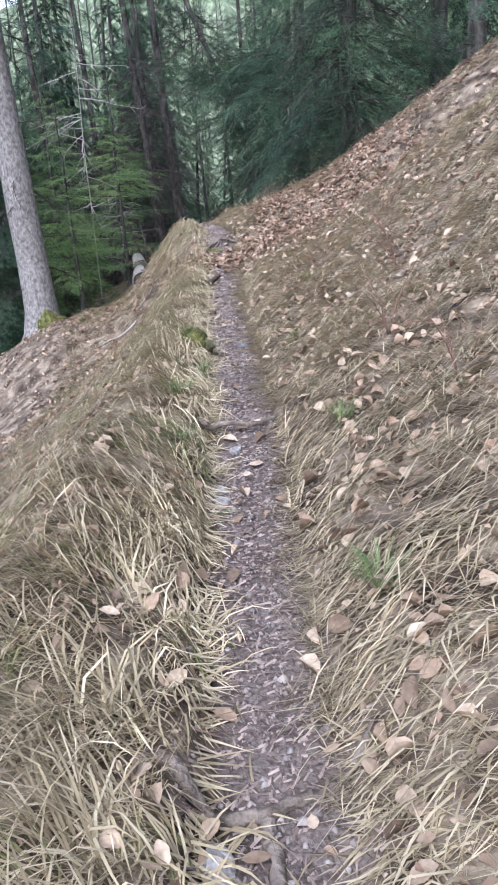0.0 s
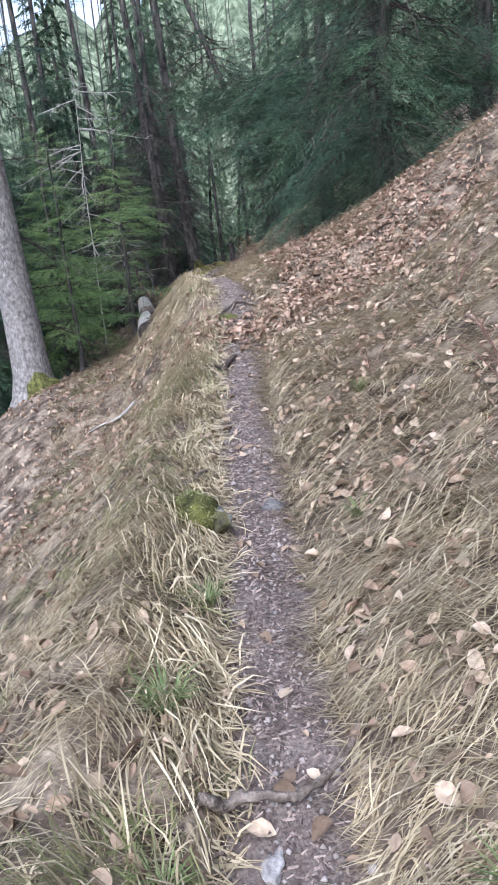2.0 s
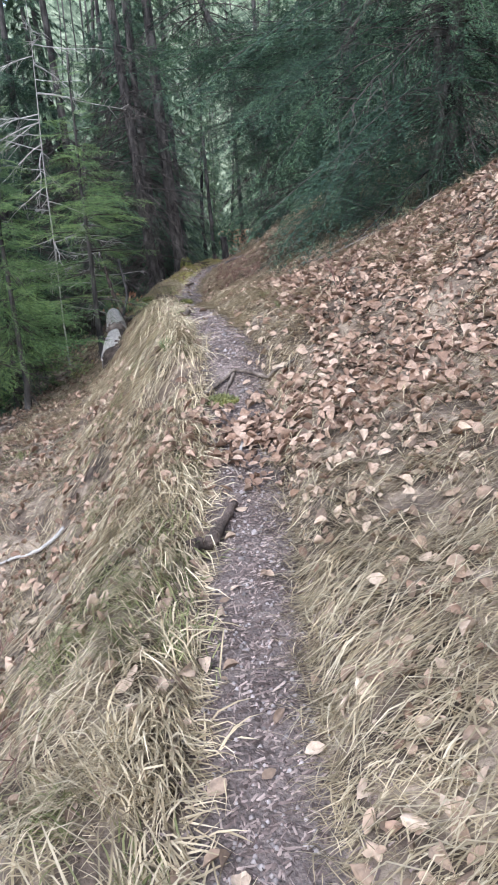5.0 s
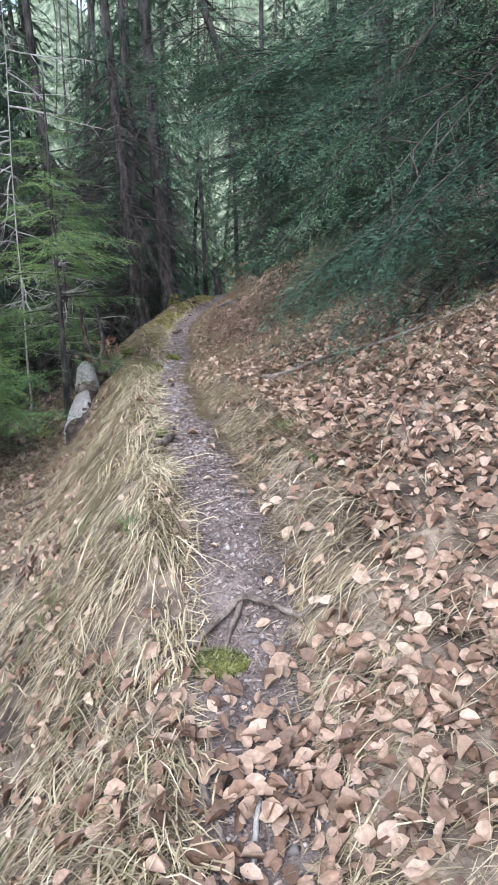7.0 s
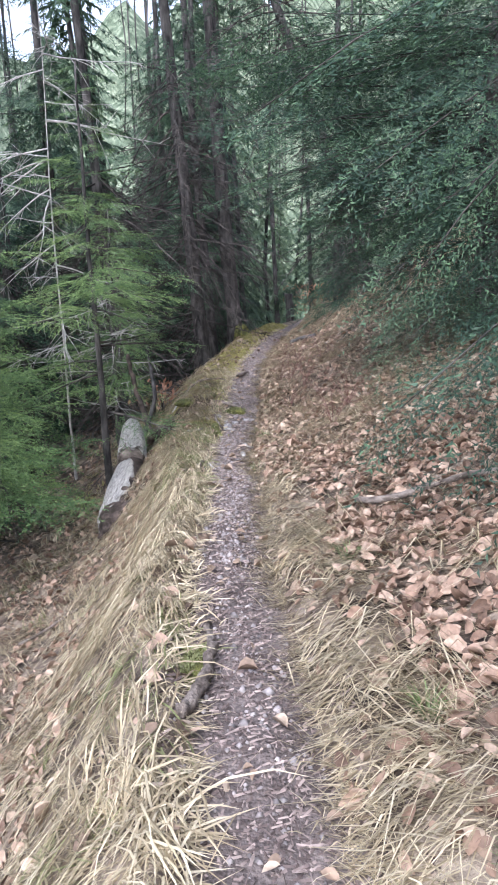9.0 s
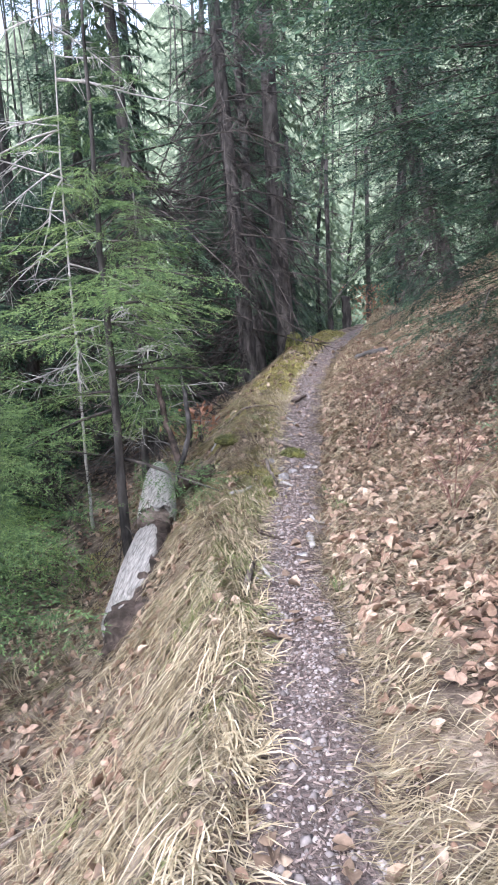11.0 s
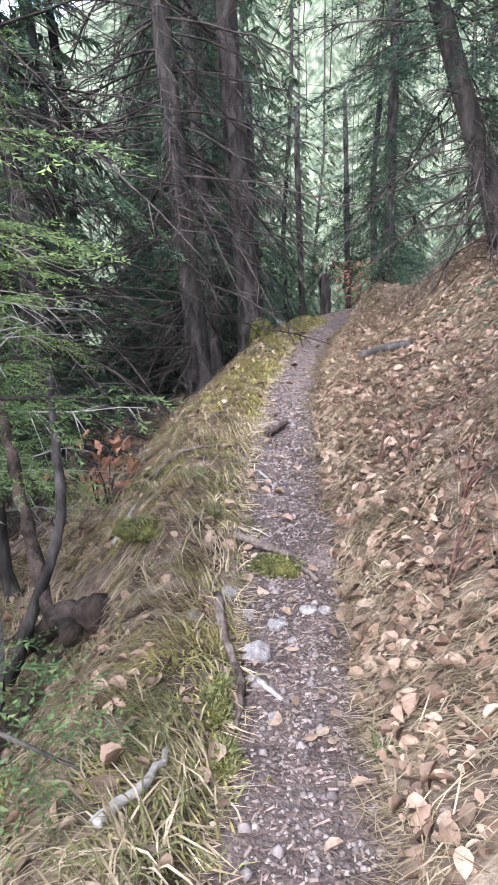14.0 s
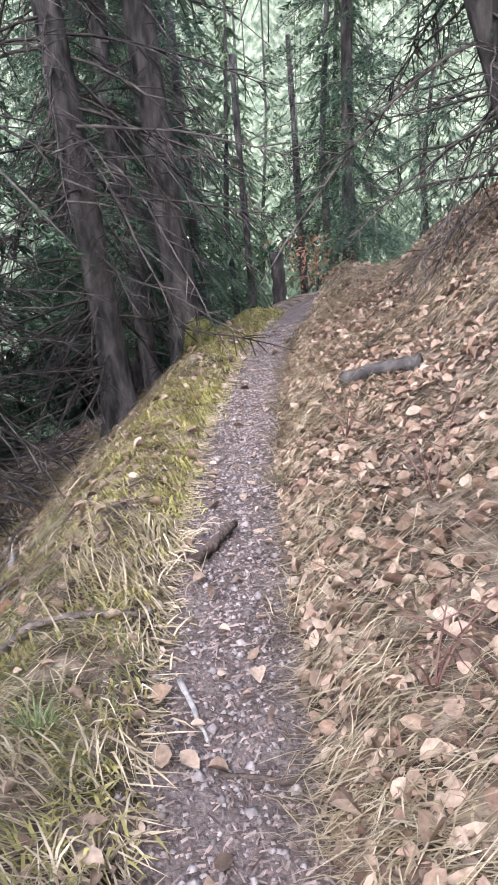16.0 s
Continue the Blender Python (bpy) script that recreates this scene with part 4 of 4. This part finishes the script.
for k, (x, y) in enumerate([(-2.9, 20.8), (-3.1, 20.3), (-2.7, 19.7), (-2.6, 18.8), (-3.4, 18.4), (-3.3, 21.6), (-2.9, 22.6), (-2.2, 13.4), (-2.8, 14.0), (-1.6, 9.6), (-2.2, 8.4), (1.4, 16.2)]):
    a = rng.uniform(0, 3.14)
    ln = rng.uniform(.3, .8)
    root([(x, y, .03), (x + ln * .5 * math.cos(a), y + ln * .5 * math.sin(a), .05), (x + ln * math.cos(a), y + ln * math.sin(a), .02)], rng.uniform(.008, .02),
         "fallen grey branch on the slope below the trail", name="stick", m=M_root if k % 3 else M_palewood, seed=30 + k, cat="stick")

# stones
M_darkstone = mat("dark_stone", (0.10, 0.10, 0.105), (0.26, 0.25, 0.26), 14, 0.85, 0.5, fine=70)
stone(-.02, 1.0, (.05, .035), "smooth tan stone on the trail", squash=.5, seed=1)
stone(-.06, 3.38, (.05, .03), "pale flat stone below a root step", squash=.35, seed=2)
stone(-.12, 2.88, (.045, .04), "tan flat stone at the trail's edge", squash=.35, seed=3)
stone(-.10, 2.75, (.045, .035), "brown flat stone at the trail's edge", squash=.35, seed=4)
stone(-.05, 5.43, (.055, .045), "dark grey stone set in the trail", m=M_darkstone, seed=5)
stone(-.37, 5.14, (.09, .14), "rock with yellow moss and pale lichen", m=M_lichen, squash=.75, seed=6, name="mossy_rock", sink=.45)
stone(-1.68, 17.62, (.055, .05), "pale grey stone at the trail's edge", squash=.8, seed=7)
for k, (x, y, s) in enumerate([(-1.62, 17.86, .035), (-1.5, 17.98, .03), (-1.55, 17.75, .02), (-1.75, 17.95, .025), (-1.43, 18.0, .025), (-1.68, 17.45, .02), (-1.72, 17.25, .022),
                               (-1.58, 17.2, .02), (-1.3, 15.45, .025), (-1.5, 14.95, .022), (-1.3, 16.0, .02), (-1.85, 18.05, .03), (-1.95, 17.8, .03), (-1.45, 20.3, .022)]):
    stone(x, y, (s * 1.2, s), "small pale stone trodden into the trail", squash=.6, seed=20 + k)


def moss_cushion(x, y, rx, ry, h, label, seed=0):
    """A low cushion of moss with a fuzzy top."""
    g = np.random.default_rng(seed + 300)
    t = thing("moss_cushion", label, "moss", (x, y, gz(x, y)))
    bm = bmesh.new()
    bmesh.ops.create_icosphere(bm, subdivisions=3, radius=1)
    for v in bm.verts:
        d = 1 + .3 * noise.noise(v.co * 1.8 + Vector((seed, 2, 5)))
        v.co = Vector((v.co.x * rx * d, v.co.y * ry * d, v.co.z * h * d))
    me = bpy.data.meshes.new("cushion")
    bm.to_mesh(me)
    bm.free()
    me.materials.append(M_moss)
    smooth_shade(me)
    part("cushion", me, t)
    n = 500
    a, c = g.uniform(0, 6.28, n), np.arccos(g.uniform(0, 1, n))
    d = np.stack([np.sin(c) * np.cos(a), np.sin(c) * np.sin(a), np.cos(c)], 1)
    p = d * [rx, ry, h]
    tip = p + d * .012 + g.normal(0, .008, (n, 3))
    w = g.normal(0, .004, (n, 3))
    v = np.stack([p - w, p + w, tip], 1).reshape(-1, 3)
    part("moss_fuzz", mesh_from("moss_fuzz", v, np.arange(3 * n).reshape(-1, 3), M_straw_green), t)


moss_cushion(-.50, 9.58, .10, .07, .04, "green moss under an arched root", 1)
moss_cushion(-1.66, 18.33, .13, .08, .06, "yellow-green moss on a root step", 2)
moss_cushion(-1.77, 17.2, .05, .15, .05, "bright yellow-green moss along a root", 3)
moss_cushion(-1.71, 16.95, .05, .09, .05, "bright moss at the trail's edge", 4)
moss_cushion(-.42, 5.10, .11, .15, .12, "yellow-green moss growing over a rock", 9)
moss_cushion(-.93, 11.5, .05, .12, .04, "moss on an old edging log", 5)
moss_cushion(-3.82, 13.15, .27, .22, .30, "dark green moss round a spruce foot", 6)
moss_cushion(-2.35, 24.85, .16, .16, .3, "dark moss at the foot of a spruce", 7)
moss_cushion(-2.35, 18.6, .16, .12, .05, "yellow moss patch below the trail", 8)


def tuft(x, y, n, ln, label, m=None, seed=0):
    g = np.random.default_rng(seed + 700)
    a = g.uniform(0, 6.28, n)
    L = g.uniform(.4, 1.15, n) * ln
    v = []
    r0 = g.uniform(0, .03, n)
    for s, k in ((0, 1), (.5, .8), (1, 0)):
        out = r0 + L * (s * .35 + .3 * s * s)
        z = L * (s * .95 - .45 * s * s)
        c = np.stack([np.cos(a) * out, np.sin(a) * out, z - (.01 if s == 0 else 0)], 1)
        w = np.stack([-np.sin(a), np.cos(a), 0 * a], 1) * .0028 * k
        v += [c - w, c + w] if k else [c]
    v = np.stack(v, 1).reshape(-1, 3)
    q = np.arange(n)[:, None] * 5
    f = np.concatenate([q + np.array(t) for t in ([0, 1, 3], [0, 3, 2], [2, 3, 4])])
    return thing("grass_tuft", label, "grass", (x, y, gz(x, y)), "grass tufts", mesh_from("grass_tuft", v, f, m or M_herb))


for k, (x, y, n, ln) in enumerate([(.42, 1.75, 90, .2), (.34, 4.95, 60, .16), (.45, 3.1, 70, .18), (-.3, 3.2, 60, .15), (-.36, 3.75, 90, .2), (-.3, 4.4, 60, .16), (.5, 6.3, 50, .14),
                                    (-.22, 11.1, 40, .12), (-.4, 12.2, 40, .12), (-1.05, 14.8, 40, .13), (-1.12, 16.3, 50, .14), (-2.2, 19.2, 60, .16), (-2.0, 18.6, 50, .14),
                                    (-.1, 10.6, 40, .1), (-1.25, 17.0, 40, .12), (-.9, 10.2, 60, .16)]):
    tuft(x, y, n, ln, "fresh green grass tuft beside the trail", seed=k)

def shrub(x, y, stems, hgt, label, seed=0, leaves_on=0):
    """Thin bare stems that arch from one foot."""
    g = np.random.default_rng(seed + 1300)
    t = thing("bare_shrub", label, "shrub", (x, y, gz(x, y)), "bare shrubs")
    for k in range(stems):
        a = g.uniform(0, 6.28)
        s = np.linspace(0, 1, 6)
        L = hgt * g.uniform(.6, 1.2)
        out = g.uniform(.25, .7)
        p = np.stack([np.cos(a) * out * L * s ** 1.4, np.sin(a) * out * L * s ** 1.4, L * (s - .25 * s ** 2) - .03], 1)
        pieces = [tube(p, np.linspace(.0042, .0015, 6), 4)]
        for j in range(4):
            q = g.uniform(.35, .9)
            o = np.array([np.interp(q, s, p[:, i]) for i in range(3)])
            e = o + g.normal(0, 1, 3) * [.09, .09, .05] * L * 2 + [0, 0, .08 * L]
            pieces.append(tube(np.stack([o, (o + e) / 2 + g.normal(0, .006, 3), e]), [.0022, .0016, .001], 3))
        part("stem", tube_mesh("stem", pieces, M_redtwig), t)
    return t


for k, (x, y, n, h) in enumerate([(.95, 3.0, 3, .55), (.8, 3.9, 3, .6), (1.1, 5.3, 4, .6), (.6, 6.5, 3, .5), (1.3, 7.2, 3, .5), (-1.6, 8.2, 3, .4), (-1.1, 7.0, 2, .4), (-.45, 15.4, 7, .6), (-.3, 16.4, 6, .6),
                                  (-.95, 17.9, 5, .6), (-.8, 18.5, 6, .65), (-1.0, 19.0, 5, .6), (-1.15, 19.2, 4, .55), (-.95, 20.2, 4, .5), (-.6, 19.6, 5, .6), (-1.2, 21.2, 4, .4), (.3, 10.4, 3, .4)]):
    shrub(x, y, n, h, "bare reddish shrub stems among fallen leaves", seed=k)


def shell(points, radii, arc, thick, seed, sides=26, ridge=.05):
    """A split half of a hollow trunk: an arc of grooved wood with an inner face and ragged ends."""
    g = np.random.default_rng(seed)
    p = np.asarray(points, float)
    s = np.linspace(0, len(p) - 1, 34)
    c = np.stack([np.interp(s, np.arange(len(p)), p[:, k]) for k in range(3)], 1)
    rr = np.interp(s, np.arange(len(p)), radii)
    t = np.gradient(c, axis=0)
    t /= np.linalg.norm(t, axis=1)[:, None]
    a = np.cross(t, [0, 0, 1.0])
    a /= np.linalg.norm(a, axis=1)[:, None]
    b = np.cross(t, a)
    lo, hi = (np.interp(s, np.linspace(0, len(p) - 1, len(q)), np.radians(q)) for q in arc)
    ragged = lambda q: np.interp(np.arange(len(s)), np.linspace(0, len(s) - 1, 9), g.normal(0, q, 9)) + g.normal(0, q * .15, len(s))
    lo, hi = lo + ragged(.08), hi + ragged(.16)
    w = np.linspace(0, 1, sides)
    ang = lo[:, None] + (hi - lo)[:, None] * w
    groove = np.convolve(g.normal(0, 1, sides + 2), [.3, .4, .3], "valid") * ridge
    lump = vnoise(ang * 2.5, s[:, None] * .8 + 0 * ang, seed) * .05
    # ragged ends slide along the grain
    slide = np.zeros((len(s), sides))
    slide[-1], slide[0] = g.uniform(-.07, .02, sides), g.uniform(-.05, .08, sides)
    rows = []
    for depth in (0, thick):
        rad = rr[:, None] * (1 + groove[None] + lump) - depth
        rows.append(c[:, None] + rad[..., None] * (np.cos(ang)[..., None] * a[:, None] + np.sin(ang)[..., None] * b[:, None]) + slide[..., None] * t[:, None])
    n, m = len(s), sides
    v = np.concatenate([r.reshape(-1, 3) for r in rows])
    i, j = (q.ravel() for q in np.meshgrid(np.arange(n - 1), np.arange(m - 1), indexing="ij"))
    out = np.stack([i * m + j, i * m + j + 1, (i + 1) * m + j + 1, (i + 1) * m + j], 1)
    q = n * m
    f = [out, out[:, ::-1] + q]
    r = np.arange(n - 1)
    for e in (0, m - 1):
        f.append(np.stack([r * m + e, (r + 1) * m + e, (r + 1) * m + e + q, r * m + e + q], 1))
    r = np.arange(m - 1)
    for e in (0, (n - 1) * m):
        f.append(np.stack([e + r, e + r + 1, e + r + 1 + q, e + r + q], 1))
    return v, np.concatenate(f)


def broken_log():
    o = np.array([-2.5, 15.5, gz(-2.5, 15.5)])
    t = thing("broken_log", "weathered pale broken log with a dark rotten flank", "log", tuple(o))
    lo = np.array([[-2.50, 15.68, -.60], [-2.53, 15.85, -.56], [-2.57, 16.1, -.52], [-2.63, 16.45, -.47], [-2.69, 16.86, -.42]]) - o
    part("lower_trunk", tube_mesh("lower_trunk", [shell(lo, [.19, .19, .175, .155, .13], ([150, 145, 140, 135, 150], [275, 285, 305, 315, 300]), .035, 3)], M_snag), t, "pale split shell of the lower trunk")
    up = np.array([[-2.70, 17.04, -.36], [-2.74, 17.2, -.33], [-2.80, 17.45, -.28], [-2.88, 17.75, -.21], [-2.93, 17.96, -.17]]) - o
    part("upper_trunk", tube_mesh("upper_trunk", [shell(up, [.165, .165, .155, .125, .065], ([100, 95, 90, 90, 90], [385, 390, 400, 400, 400]), .03, 5)], M_snag), t, "bleached bare upper trunk")
    rot = [([(-2.30, 15.3, -.62), (-2.37, 15.65, -.54), (-2.45, 16.0, -.5), (-2.54, 16.4, -.47), (-2.66, 16.9, -.44), (-2.72, 17.2, -.42)], [.12, .18, .16, .13, .12, .10]),
           ([(-2.24, 15.55, -.5), (-2.3, 15.8, -.44), (-2.38, 16.02, -.42)], [.06, .1, .05]),
           ([(-2.52, 15.4, -.62), (-2.48, 15.6, -.54), (-2.44, 15.85, -.5)], [.08, .17, .12]),
           ([(-2.69, 16.98, -.37), (-2.75, 17.2, -.33), (-2.8, 17.45, -.28), (-2.88, 17.72, -.22)], [.135, .14, .13, .1]),
           ([(-2.70, 17.0, -.45), (-2.80, 17.4, -.44), (-2.9, 17.8, -.48)], [.13, .13, .1]),
           ([(-2.42, 16.1, -.46), (-2.49, 16.45, -.4), (-2.56, 16.8, -.38)], [.022, .03, .018]),
           ([(-2.36, 15.95, -.42), (-2.42, 16.06, -.38), (-2.46, 16.1, -.4)], [.03, .045, .02])]
    for k, (pts, rad) in enumerate(rot):
        p = np.array(pts) - o
        q = np.linspace(0, len(p) - 1, 22)
        c = np.stack([np.interp(q, np.arange(len(p)), p[:, i]) for i in range(3)], 1)
        me = tube_mesh("rotten_flank", [tube(c, np.interp(q, np.arange(len(p)), rad), 16, rough=.22, seed=9 + k)], M_rotten if k < 5 and k != 3 else M_root)
        part("core" if k == 3 else "rotten_flank" if k < 5 else "splinter", me, t, "grey broken heartwood" if k == 3 else "dark crumbling wood" if k < 5 else "grey splintered edge")


broken_log()
root([(-2.55, 18.0, .1), (-2.8, 18.3, .25), (-3.05, 18.7, .75), (-3.2, 18.9, 1.3)], .05, "dark leaning dead stem behind the log", name="dead_sapling", m=M_rotten, seed=60, cat="dead wood", lift=0)
root([(-2.95, 18.1, .1), (-2.75, 18.5, .5), (-2.95, 19.0, 1.2)], .035, "dark dead stem behind the log", name="dead_sapling", m=M_bark, seed=63, cat="dead wood", lift=0)
root([(-2.45, 18.1, .06), (-2.7, 18.25, .16), (-2.95, 18.3, .1)], .08, "dark rotten root plate beside the log", name="root_plate", m=M_rotten, seed=61, cat="dead wood", lift=0)
root([(-1.55, 29.6, 0), (-1.56, 29.6, .5), (-1.6, 29.62, 1.05)], .13, "broken red-brown stump at the bend", name="tree_stump", m=M_bark, seed=62, cat="stump", lift=0, taper=.8)
for k, (x, y) in enumerate([(-2.9, 30.5), (-2.1, 33), (-1.0, 33.5)]):
    root([(x, y, -.1), (x - .1, y, 2.5), (x - .22, y, 6)], .09, "thin straight trunk in the woods beyond the bend", name="dead_tree", m=M_bark, seed=64 + k, cat="tree", lift=0, taper=.6)


def orange_bush(x, y, n, spread, hgt, label, seed):
    g = np.random.default_rng(seed)
    t = thing("beech_sapling", label, "shrub", (x, y, gz(x, y)), "beech saplings")
    for k in range(5):
        e = g.normal(0, 1, 3) * [spread * .5, spread * .5, 0] + [0, 0, hgt * g.uniform(.7, 1)]
        part("stem", tube_mesh("stem", [tube(np.stack([np.array([0, 0, -.05]), e * [.4, .4, .5], e]), [.008, .006, .002], 4)], M_twig), t)
    o = np.stack([g.normal(0, spread * .45, n), g.normal(0, spread * .45, n), g.uniform(.25, 1, n) * hgt], 1)
    a = g.normal(0, 1, (n, 3)) * .028
    b = g.normal(0, 1, (n, 3)) * .017
    v = np.stack([o - a, o + b, o + a, o - b], 1).reshape(-1, 3)
    part("leaves", mesh_from("leaves", v, np.arange(4 * n).reshape(-1, 4), M_orange), t, "orange dead beech leaves")


orange_bush(-.9, 31.0, 380, .8, 1.2, "beech sapling holding orange dead leaves", 1)
orange_bush(-3.3, 20.6, 60, .35, .6, "small beech sapling with a few orange leaves", 2)
orange_bush(-3.0, 20.0, 50, .35, .4, "small beech sapling with orange leaves near the ground", 3)
